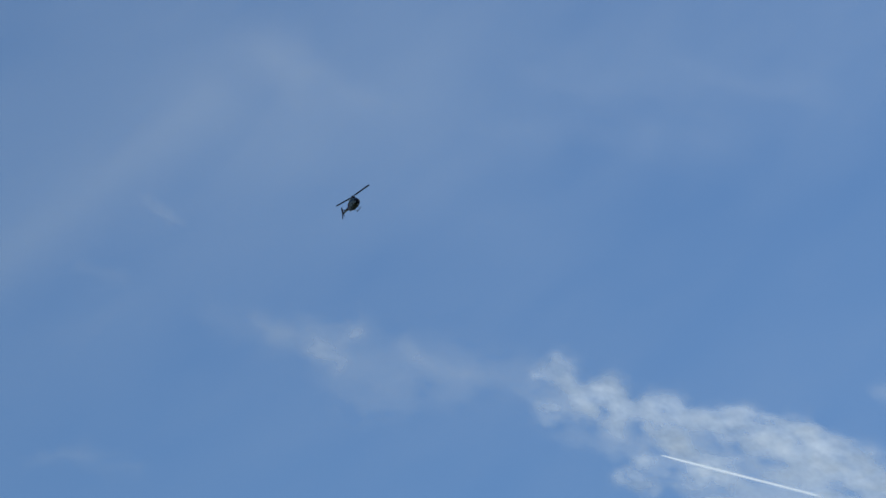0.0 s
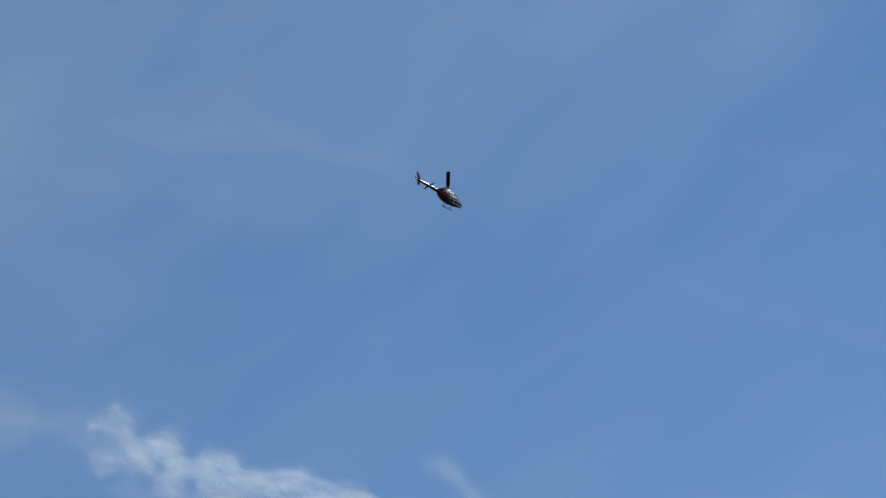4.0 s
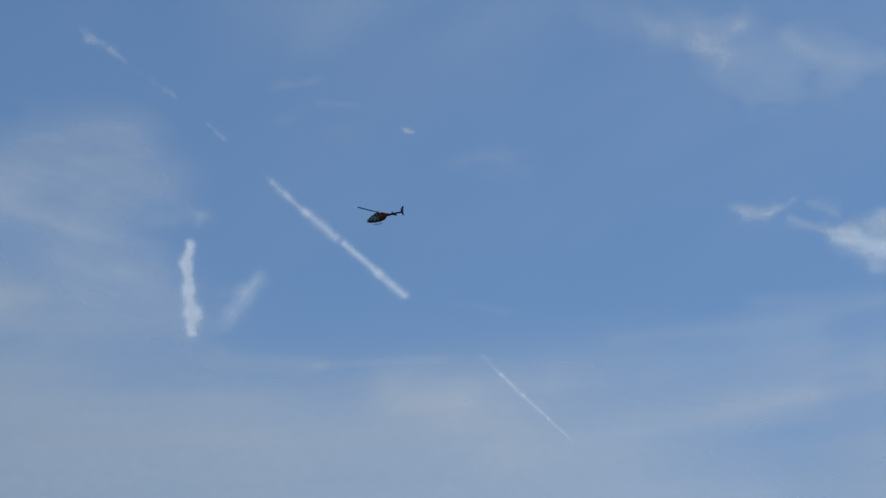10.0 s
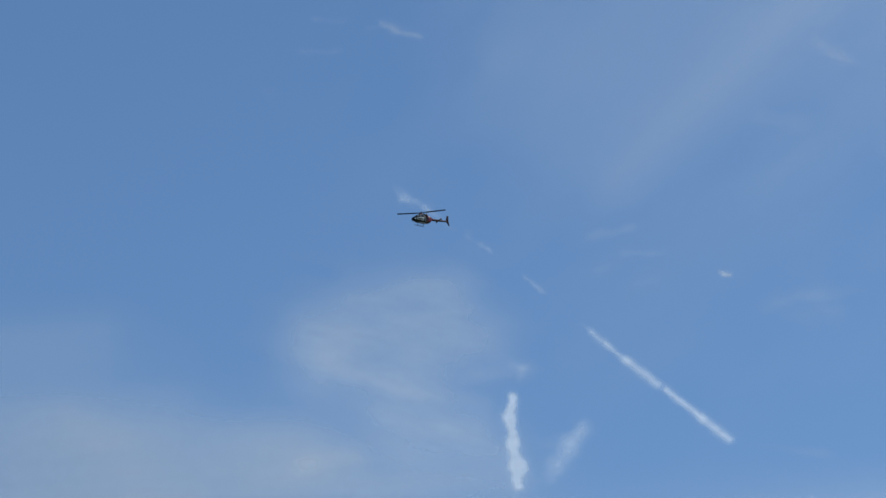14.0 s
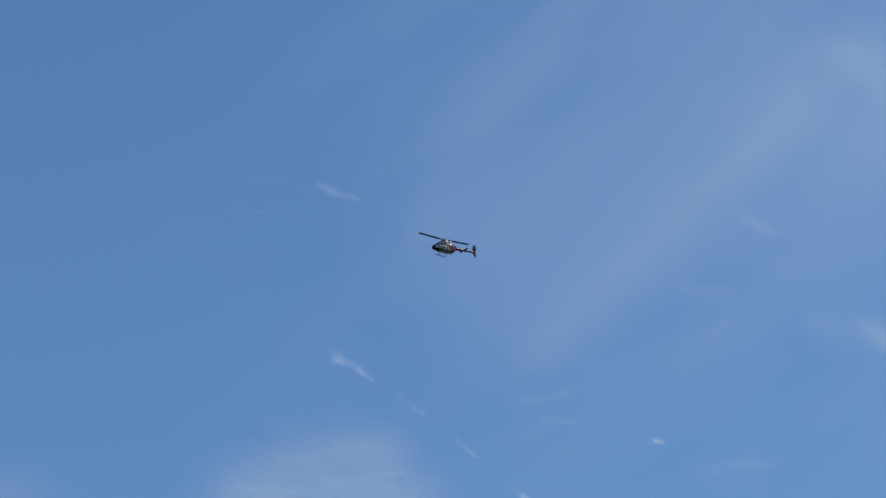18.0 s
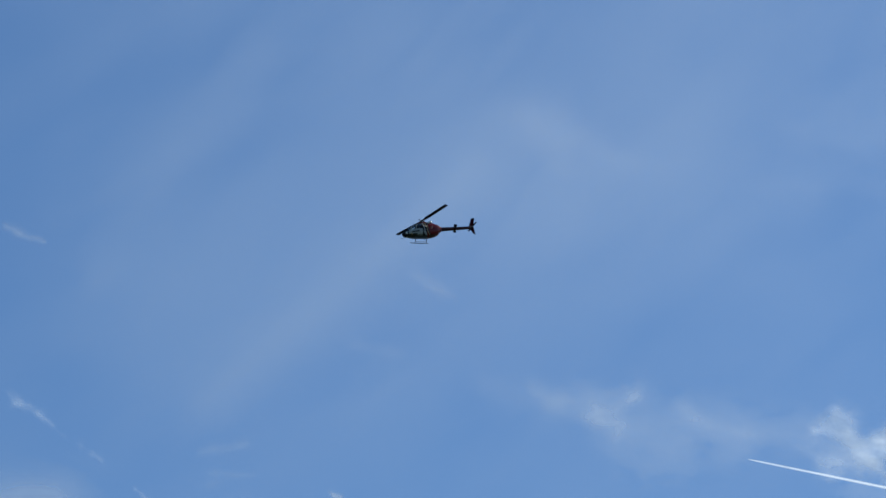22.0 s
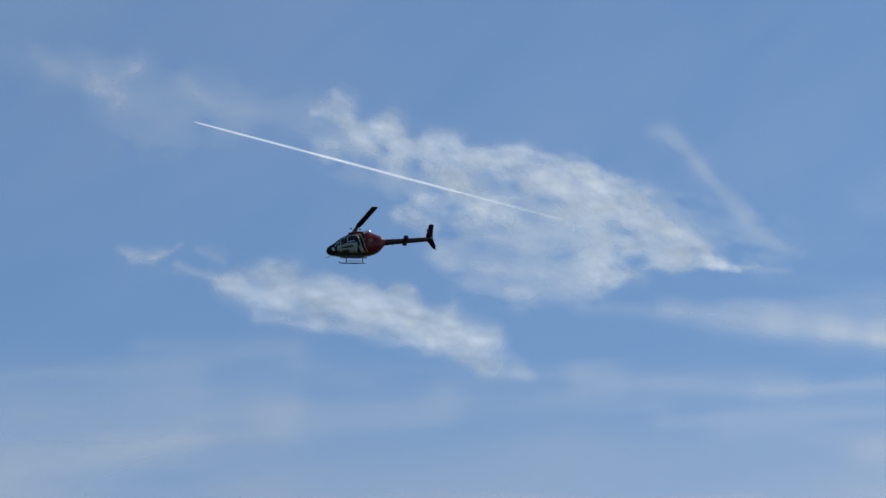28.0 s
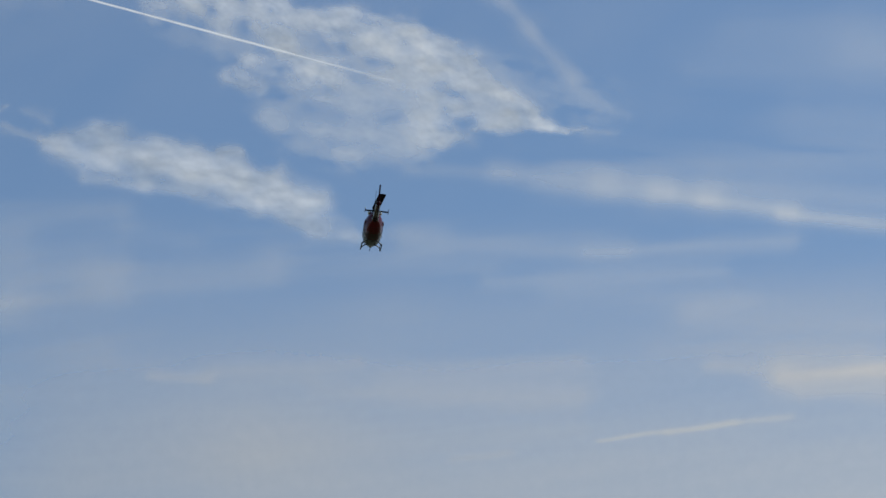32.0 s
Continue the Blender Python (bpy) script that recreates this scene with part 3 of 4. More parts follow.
FAINT_WISPS = [
    (-13.38, 24.13, -12.64, 24.26, 0.118, 0.118, 0.26),
    (-13.18, 23.59, -12.85, 23.71, 0.157, 0.157, 0.2),
    (-10.34, 22.84, -9.42, 23.11, 0.217, 0.217, 0.18),
    (-10.09, 22.95, -8.74, 23.10, 0.138, 0.138, 0.12),
    (-9.75, 20.39, -9.37, 20.27, 0.118, 0.118, 0.1),
]
STUB_TRAIL = [
    (-14.68, 21.33, -14.74, 20.99, 0.0984, 0.108, 1),
    (-14.74, 20.99, -14.67, 20.56, 0.108, 0.108, 1),
    (-14.67, 20.56, -14.62, 20.17, 0.108, 0.118, 1),
    (-14.62, 20.17, -14.59, 19.82, 0.128, 0.118, 1),
    (-14.71, 21.94, -14.49, 21.84, 0.0886, 0.0886, 0.22),
    (-14.50, 21.84, -14.57, 21.66, 0.0886, 0.0886, 0.2),
    (-14.61, 19.60, -14.63, 19.44, 0.0787, 0.0787, 0.15),
    (-14.53, 20.17, -14.49, 20.09, 0.0984, 0.0984, 0.5),
]
STUB_VEIL = [
    (-13.54, 20.77, -13.73, 20.50, 0.167, 0.167, 0.27),
    (-13.73, 20.50, -13.94, 20.14, 0.177, 0.157, 0.25),
    (-13.94, 20.14, -14.01, 19.94, 0.118, 0.118, 0.1),
    (-13.53, 20.83, -13.60, 20.73, 0.0984, 0.0984, 0.14),
    (-14.06, 20.49, -14.11, 20.10, 0.138, 0.138, 0.06),
]
LONG_TRAIL = [
    (-13.52, 22.63, -13.34, 22.49, 0.0394, 0.0394, 0.12),
    (-13.34, 22.49, -13.06, 22.23, 0.064, 0.064, 0.36),
    (-13.09, 22.27, -12.71, 21.95, 0.0492, 0.0492, 0.42),
    (-12.75, 21.98, -12.21, 21.55, 0.0738, 0.0738, 0.6),
    (-12.07, 21.45, -11.46, 20.93, 0.0591, 0.0591, 0.66),
    (-11.48, 20.95, -11.03, 20.57, 0.0689, 0.0689, 0.68),
]
THIN_TRAIL = [
    (-9.70, 19.55, -9.38, 19.22, 0.03, 0.04, 0.4),
    (-9.38, 19.22, -9.01, 18.86, 0.04, 0.04, 0.6),
    (-9.01, 18.86, -8.59, 18.46, 0.04, 0.03, 0.55),
    (-8.59, 18.46, -8.20, 18.08, 0.03, 0.03, 0.45),
]
PUFF = [
    (-11.06, 23.45, -10.94, 23.43, 0.0591, 0.0591, 0.75),
    (-11.12, 23.49, -11.00, 23.45, 0.0394, 0.0394, 0.4),
]
HAZE_WEST = [
    (-24.56, 20.05, -18.35, 20.19, 1.08, 1.08, 0.42),
    (-24.68, 21.70, -21.87, 22.16, 0.88, 0.78, 0.28),
    (-18.35, 20.19, -14.73, 20.00, 0.69, 0.59, 0.25),
    (-24.62, 20.83, -20.48, 21.25, 0.78, 0.78, 0.2),
]
EAST_STREAK = [
    (7.26, 22.52, 10.64, 22.62, 0.591, 0.591, 0.1),
    (10.17, 22.79, 14.32, 21.83, 0.65, 0.65, 0.19),
    (8.97, 21.70, 14.27, 21.06, 0.492, 0.492, 0.12),
    (8.05, 23.39, 11.14, 22.90, 0.492, 0.492, 0.07),
]
VEIL_EAST = [
    (-1.98, 29.89, 2.74, 29.36, 0.63, 0.59, 0.16),
    (-1.88, 28.73, 1.58, 28.41, 0.63, 0.55, 0.12),
    (4.83, 28.17, 8.69, 27.25, 0.29, 0.35, 0.03),
    (8.09, 27.35, 14.59, 25.54, 0.43, 0.63, 0.06),
    (8.69, 29.60, 12.77, 29.13, 0.39, 0.39, 0.08),
]
HAZE_STREAKS = [
    (-22.00, 20.80, -21.27, 20.60, 0.433, 0.433, 0.272),
    (-21.67, 20.19, -20.81, 19.85, 0.394, 0.394, 0.176),
    (-18.08, 20.17, -17.14, 20.32, 0.148, 0.148, 0.288),
    (-19.01, 19.83, -17.89, 20.14, 0.217, 0.217, 0.208),
    (-21.99, 19.29, -19.94, 19.59, 0.374, 0.374, 0.288),
    (-20.39, 19.07, -19.16, 18.94, 0.315, 0.315, 0.256),
    (-21.36, 18.24, -18.02, 18.60, 0.335, 0.335, 0.16),
    (-17.31, 19.79, -15.22, 19.97, 0.236, 0.236, 0.128),
    (-18.96, 18.76, -15.96, 19.05, 0.236, 0.236, 0.176),
    (-15.19, 18.50, -13.30, 18.65, 0.197, 0.197, 0.128),
    (-14.26, 19.40, -12.55, 19.38, 0.217, 0.217, 0.256),
    (-12.55, 19.38, -10.38, 19.53, 0.0886, 0.0886, 0.208),
    (-11.14, 18.64, -10.01, 18.73, 0.197, 0.197, 0.32),
    (-12.74, 18.24, -8.62, 18.28, 0.256, 0.256, 0.224),
    (-10.01, 18.92, -7.67, 19.09, 0.256, 0.256, 0.128),
    (-17.05, 17.95, -13.30, 17.94, 0.295, 0.295, 0.2),
    (-10.75, 20.48, -9.33, 20.30, 0.0689, 0.0689, 0.096),
    (-8.18, 18.45, -5.55, 18.78, 0.35, 0.41, 0.22),
    (-5.55, 18.78, -2.55, 19.23, 0.41, 0.39, 0.22),
    (-7.42, 19.78, -2.50, 20.39, 0.28, 0.37, 0.15),
    (-6.96, 19.21, -2.53, 19.68, 0.22, 0.3, 0.17),
    (-7.90, 17.66, -2.78, 17.97, 0.32, 0.37, 0.18),
]


WIND = Vector((3.30, 0.56, 0.66))  # metres a second, of the high layer with the trails
DRIFTING = []

BROAD_VEIL = [(-14.0, 33.5, 9.0, 33.0, 3.6, 3.2, 0.15), (-13.6, 27.0, -5.0, 29.0, 2.7, 2.6, 0.16), (-11.0, 24.0, 14.0, 23.0, 4.5, 5.0, 0.05), (-11.0, 30.0, 6.0, 30.0, 4.5, 4.0, 0.045), (-16.0, 23.0, 14.0, 24.5, 2.5, 2.5, 0.035), (-9.5, 29.5, -2.0, 26.5, 1.6, 1.6, 0.03), (-4.0, 30.0, 4.0, 30.0, 2.0, 2.0, 0.06)]
LOW_VEIL_WEST = [(-28.0, 18.0, -8.0, 17.7, 2.2, 2.3, 0.36), (-28.0, 15.0, -8.0, 15.0, 2.0, 2.0, 0.6)]
LOW_VEIL_EAST = [(-3.0, 17.7, 16.0, 17.4, 2.3, 2.4, 0.34), (-3.0, 15.0, 16.0, 15.0, 2.0, 2.0, 0.58)]
cloud("cloud", BROAD_VEIL, CLOUD, "broad thin mottled veil of high ice cloud", seed=71, grain=1.4, warp=0.5, rough=0.25, hard=0.0, ramp=0.22, slant=35, stretch=2.6, step=0.13, far=FAR + 200, kind="stuff")
cloud("cloud", CLOUD_KNOBS + CLOUD_CROWN + CLOUD_BODY + CLOUD_TAIL + CLOUD_GAPS, CUMULUS, "large torn white cumulus cloud with knobbly upper edge", seed=3, grain=0.34, warp=0.07, rough=0.95, hard=0.12, ramp=0.40, slant=-25, stretch=1.6, opacity=0.86, step=0.014, relief=5.5)
cloud("cloud", CLOUD_UNDERSIDE + CLOUD_GAPS, CUMULUS, "thin grey-white veil hanging under the large cloud", seed=5, grain=0.34, warp=0.12, rough=0.7, hard=0.0, ramp=0.2, slant=-12, stretch=1.9, far=FAR + 8, opacity=0.9, step=0.02)
cloud("cloud", WISP, CLOUD, "small ragged white wisp of cloud", seed=10, grain=0.34, warp=0.12, rough=0.42, hard=0.0, ramp=0.12, slant=-20, stretch=1.6, opacity=0.95, step=0.02)
cloud("cloud", LOW_BANK + LOW_BANK_END, CUMULUS, "long bright white cloud bank with a frayed edge", seed=12, grain=0.34, warp=0.05, rough=0.5, hard=0.12, ramp=0.40, slant=-16, stretch=1.7, opacity=0.86, step=0.014, relief=5.5)
cloud("cloud", LOW_FLECKS, CLOUD, "small torn flecks of white cloud", seed=13, grain=0.3, warp=0.10, rough=0.7, hard=0.05, ramp=0.3, slant=-12, stretch=1.8, opacity=0.9, step=0.014)
cloud("cloud", BRIGHT_STREAK, CLOUD, "smooth bright streak of high cloud", seed=15, grain=0.5, warp=0.08, rough=0.45, hard=0.0, ramp=0.16, slant=-8, stretch=7, opacity=0.95, far=FAR + 40, step=0.03)
cloud("cloud", FAN_STREAK, CLOUD, "faint curved streak of ice cloud", seed=18, grain=0.35, warp=0.1, rough=0.6, hard=0.0, slant=-50, stretch=3.5, ramp=0.2, opacity=0.8, far=FAR + 60, step=0.025)
cloud("cloud", BAND_HIGH, CLOUD, "thin level band of pale haze cloud", seed=21, grain=0.55, warp=0.14, rough=0.5, hard=0.0, ramp=0.24, slant=4, stretch=9, step=0.04, far=FAR + 80, opacity=0.85)
cloud("cloud", BAND_LOW, WARM, "warm pale streaks of haze cloud", seed=24, grain=0.5, warp=0.10, rough=0.45, hard=0.0, ramp=0.24, slant=6, stretch=9, step=0.035, far=FAR + 100, opacity=0.85)
cloud("cloud", LOW_VEIL_EAST + HAZE_LOW, ICE, "broad warm grey haze low over the field", seed=27, grain=1.2, warp=0.35, rough=0.2, hard=0.0, slant=4, stretch=8, step=0.06, far=FAR + 140, kind="stuff")
cloud("cloud", LOW_VEIL_WEST + HAZE_LEFT + HAZE_WEST, VEIL, "broad pale grey haze low over the field", seed=29, grain=1.2, warp=0.35, rough=0.2, hard=0.0, slant=4, stretch=8, step=0.06, far=FAR + 150, kind="stuff")
cloud("cloud", HAZE_STREAKS, CLOUD, "long pale streaks of haze cloud", seed=34, grain=0.5, warp=0.12, rough=0.55, hard=0.0, ramp=0.35, slant=8, stretch=8, step=0.04, far=FAR + 110, opacity=0.85)
DRIFTING += cloud("cloud", SOFT_PATCH, VEIL, "soft pale patch of spread-out cloud", seed=30, grain=0.42, warp=0.10, rough=0.34, hard=0.0, ramp=0.10, slant=-12, stretch=3.2, step=0.03, far=FAR + 60)
cloud("cloud", DRAPE, CLOUD, "slanting drape of faint ice cloud", seed=36, grain=0.6, warp=0.08, rough=0.2, hard=0.0, slant=48, stretch=6, step=0.045, far=FAR + 90, opacity=0.9, ramp=0.06)
DRIFTING += cloud("cloud", FLOCK, CLOUD, "tiny bright flecks of white cloud", seed=39, grain=0.25, warp=0.08, rough=0.5, hard=0, step=0.016, opacity=0.38)
cloud("cloud", VEIL_PATCH, CLOUD, "faint patches of thin white cloud", seed=42, grain=0.6, warp=0.2, rough=0.35, hard=0.0, step=0.03, far=FAR + 70, opacity=0.65)
cloud("cloud", HIGH_VEIL, CLOUD, "faint high veil of mottled ice cloud", seed=45, grain=0.8, warp=0.25, rough=0.4, hard=0.0, step=0.04, far=FAR + 110, opacity=0.8)
cloud("cloud", VEIL_EAST, CLOUD, "faint slanting streaks of high ice cloud", seed=46, grain=0.7, warp=0.25, rough=0.5, hard=0.0, slant=-16, stretch=4, step=0.045, far=FAR + 50)
cloud("cloud", EAST_STREAK, CLOUD, "smooth faint streak of high cloud", seed=44, grain=0.9, warp=0.1, rough=0.35, hard=0.0, ramp=0.12, slant=-5, stretch=7, step=0.04, far=FAR + 45)
DRIFTING += cloud("cloud", FAINT_WISPS, CLOUD, "faint small smears of thin cloud", seed=47, grain=0.5, warp=0.12, rough=0.4, hard=0.0, step=0.03, far=FAR + 30)
cloud("cloud", LINE_LOW, CLOUD, "thin bright line of cloud", seed=48, grain=0.4, warp=0.05, rough=0.4, hard=0.0, slant=8, stretch=3, step=0.015, far=FAR + 900)
DRIFTING += cloud("vapour_trail", OLD_TRAIL, TRAIL, "broken faint remains of a vapour trail", "vapour trail", seed=50, grain=0.16, warp=0.09, rough=0.8, hard=0, step=0.016, opacity=0.4)
DRIFTING += cloud("vapour_trail", STUB_TRAIL, TRAIL, "short thick bright white vapour trail", "vapour trail", seed=53, grain=0.2, warp=0.04, rough=0.24, hard=0.1, step=0.014, opacity=0.88)
DRIFTING += cloud("vapour_trail", STUB_VEIL, TRAIL, "short smeared pale vapour trail", "vapour trail", seed=56, grain=0.3, warp=0.08, rough=0.4, hard=0, ramp=0.2, step=0.018, opacity=0.9)
DRIFTING += cloud("vapour_trail", LONG_TRAIL, TRAIL, "straight spread white vapour trail", "vapour trail", seed=58, grain=0.2, warp=0.02, rough=0.38, hard=0.0, ramp=0.18, step=0.012, opacity=0.92)
DRIFTING += cloud("vapour_trail", THIN_TRAIL, TRAIL, "thin faint vapour trail", "vapour trail", seed=62, grain=0.2, warp=0.01, rough=0.15, hard=0.2, step=0.012, opacity=0.8)
DRIFTING += cloud("cloud", PUFF, CLOUD, "tiny single white puff", seed=65, grain=0.12, warp=0.03, rough=0.25, hard=0, step=0.012, opacity=0.6)


# ---- the growing vapour trail: three rigid lengths that slide out of one another ----
TRAIL_END, TRAIL_HEAD = (1.95, 22.66), (-0.063, 23.155)
TRAIL_SPEED = (-0.1764, 0.0413)
TRAIL_FAR = 2600.0
TRAIL_DRIFT = (0.010, 0.0015)


def trail_place(t):
    return sky_way(TRAIL_HEAD[0] + TRAIL_SPEED[0] * t, TRAIL_HEAD[1] + TRAIL_SPEED[1] * t) * TRAIL_FAR + Vector(EYE)


def trail_ribbon(name, length, w_tail, w_head, d_tail, d_head, parent, label, seed):
    """A flat-lying length of vapour: along -x from its head at the origin, wide in y, thinning to its edges."""
    nx, ny = max(8, int(length / 1.6)), 11
    verts, faces, dens = [], [], []
    for i in range(nx + 1):
        f = i / nx
        w = (w_head + (w_tail - w_head) * f) * (1 - 0.75 * math.exp(-f * length / 7))
        for j in range(ny):
            v = j / (ny - 1) * 2 - 1
            n = noise.fractal(Vector((i * 0.09, v * 1.3, seed)), 1.0, 2.0, 4)
            wob = 0.10 * w * noise.noise(Vector((i * 0.03, seed, 4.0)))
            verts.append((-f * length, v * w * (1 + 0.05 * n) + wob, 0.03 * n))
            edge = max(0.0, 1 - abs(v) ** 2.2)
            gap = math.sin(math.pi * min(1, abs(v) * 3 + 0.35)) if f < 0.25 else 1
            d = (d_head + (d_tail - d_head) * f) * edge * (0.97 + 0.18 * n) * (0.88 + 0.12 * gap)
            dens.append(min(1.0, max(0.0, d * min(1, f * length / 2 + 0.4) * min(1, (1 - f) * length / 12))))
    for i in range(nx):
        for j in range(ny - 1):
            k = i * ny + j
            faces.append((k, k + 1, k + ny + 1, k + ny))
    me = bpy.data.meshes.new(name)
    me.from_pydata(verts, [], faces)
    me.attributes.new("cover", "FLOAT", "POINT").data.foreach_set("value", np.array(dens, dtype=np.float32))
    for p in me.polygons:
        p.use_smooth = True
    me.materials.append(TRAIL)
    ob = new(name, me)
    ob.parent = parent
    return tagged(ob, label)


trail = tagged(new("vapour_trail"), "long straight white vapour trail still growing at its tip", "vapour trail")
head_0, head_32 = trail_place(0), trail_place(32)
flow = (head_32 - (sky_way(*TRAIL_END) * TRAIL_FAR + Vector(EYE))).normalized()
across = flow.cross(sky_way(-2, 23.5)).normalized()
lift = flow.cross(across)
trail.matrix_world = Matrix.Translation(head_0) @ Matrix((flow, across, lift)).transposed().to_4x4()
GROWTH = (head_32 - head_0).length
old_length = (head_0 - (sky_way(*TRAIL_END) * TRAIL_FAR + Vector(EYE))).length
trail_ribbon("old_trail", old_length + 12, 1.55, 1.1, 0.1, 0.75, trail, "older, wider and fading length", 1.0)
mid_trail = trail_ribbon("middle_trail", GROWTH / 2 + 12, 1.35, 1.2, 0.8, 1.0, trail, "bright even length", 2.0)
front_trail = trail_ribbon("fresh_trail", GROWTH / 2 + 12, 1.2, 1.0, 0.85, 1.0, trail, "fresh narrow twin-streaked length", 3.0)


# ---- the helicopter: x forward, y to its left, z up, the rotor head at the origin ----
# stations along the body: x, middle height, half height, half width
STATIONS = np.array([
    (0.360, -0.268, 0.006, 0.006), (0.352, -0.267, 0.026, 0.026), (0.335, -0.264, 0.046, 0.045), (0.267, -0.251, 0.074, 0.072),
    (0.198, -0.227, 0.109, 0.091), (0.130, -0.212, 0.130, 0.102), (0.062, -0.199, 0.143, 0.106), (-0.007, -0.197, 0.146, 0.106),
    (-0.109, -0.197, 0.142, 0.104), (-0.178, -0.193, 0.131, 0.096), (-0.246, -0.186, 0.115, 0.084), (-0.292, -0.177, 0.093, 0.069),
    (-0.324, -0.167, 0.064, 0.050), (-0.346, -0.162, 0.038, 0.035), (-0.366, -0.161, 0.030, 0.030), (-0.431, -0.156, 0.026, 0.027), (-0.862, -0.125, 0.018, 0.018)])


def station(x):
    xs = STATIONS[::-1, 0]
    return [float(np.interp(x, xs, STATIONS[::-1, k])) for k in (1, 2, 3)]


def skin(x, angle, out=0.0):
    """A point of the body's skin; angle in degrees from the top, positive to the left."""
    near = [station(x + d) for d in (-0.018, -0.009, 0.0, 0.009, 0.018)] if x < 0.32 else [station(x)]
    zc, b, a = (sum(v) / len(near) for v in zip(*near))
    s, c = math.sin(radians(angle)), math.cos(radians(angle))
    p = 2 / 2.5
    return Vector((x, math.copysign(abs(s) ** p, s) * (a + out), zc + math.copysign(abs(c) ** p, c) * (b + out)))


def panel(x0, x1, a0, a1, nx=10, na=10, out=0.0, thick=0.004, lean=0.0):
    """A shaped panel of the skin with thickness; lean shifts its lower edge forward."""
    bm = bmesh.new()
    sheets = []
    for o in (out, out - thick):
        sheets.append([[skin(x0 + (x1 - x0) * i / nx + lean * (abs(a0 + (a1 - a0) * j / na) / 90 - 1), a0 + (a1 - a0) * j / na, o)
                        for j in range(na + 1)] for i in range(nx + 1)])
    top, low = (grid_into(bm, s) for s in sheets)
    for i in range(nx):
        for e in (0, na):
            bm.faces.new((top[i][e], top[i + 1][e], low[i + 1][e], low[i][e]))
    for j in range(na):
        for e in (0, nx):
            bm.faces.new((top[e][j], top[e][j + 1], low[e][j + 1], low[e][j]))
    return bm


def make_blade(root, length, chord, thick, lift=0.0):
    """A rotor blade along +x: rounded leading edge, thin trailing edge, square tip, a slight droop of the section."""
    bm = bmesh.new()
    rows = []
    for i in range(13):
        f = i / 12
        w = chord * (0.62 + 0.38 * min(1, f * 7)) * (1.0 if f < 0.98 else 0.93)
        row = []
        for k in range(10):
            a = 2 * math.pi * k / 10
            c, s = math.cos(a), math.sin(a)
            h = thick * (0.5 + 0.5 * max(0, c + 0.35)) * s * 0.6
            row.append((root + (length - root) * f, w * 0.5 * c - w * 0.1, h + lift * f))
        rows.append(row)
    vs = grid_into(bm, rows, close=True)
    bm.faces.new(vs[0])
    bm.faces.new(vs[-1])
    return bm


helicopter = tagged(new("helicopter"), "radio-controlled scale model helicopter, red and cream, flying", "helicopter")
H = helicopter

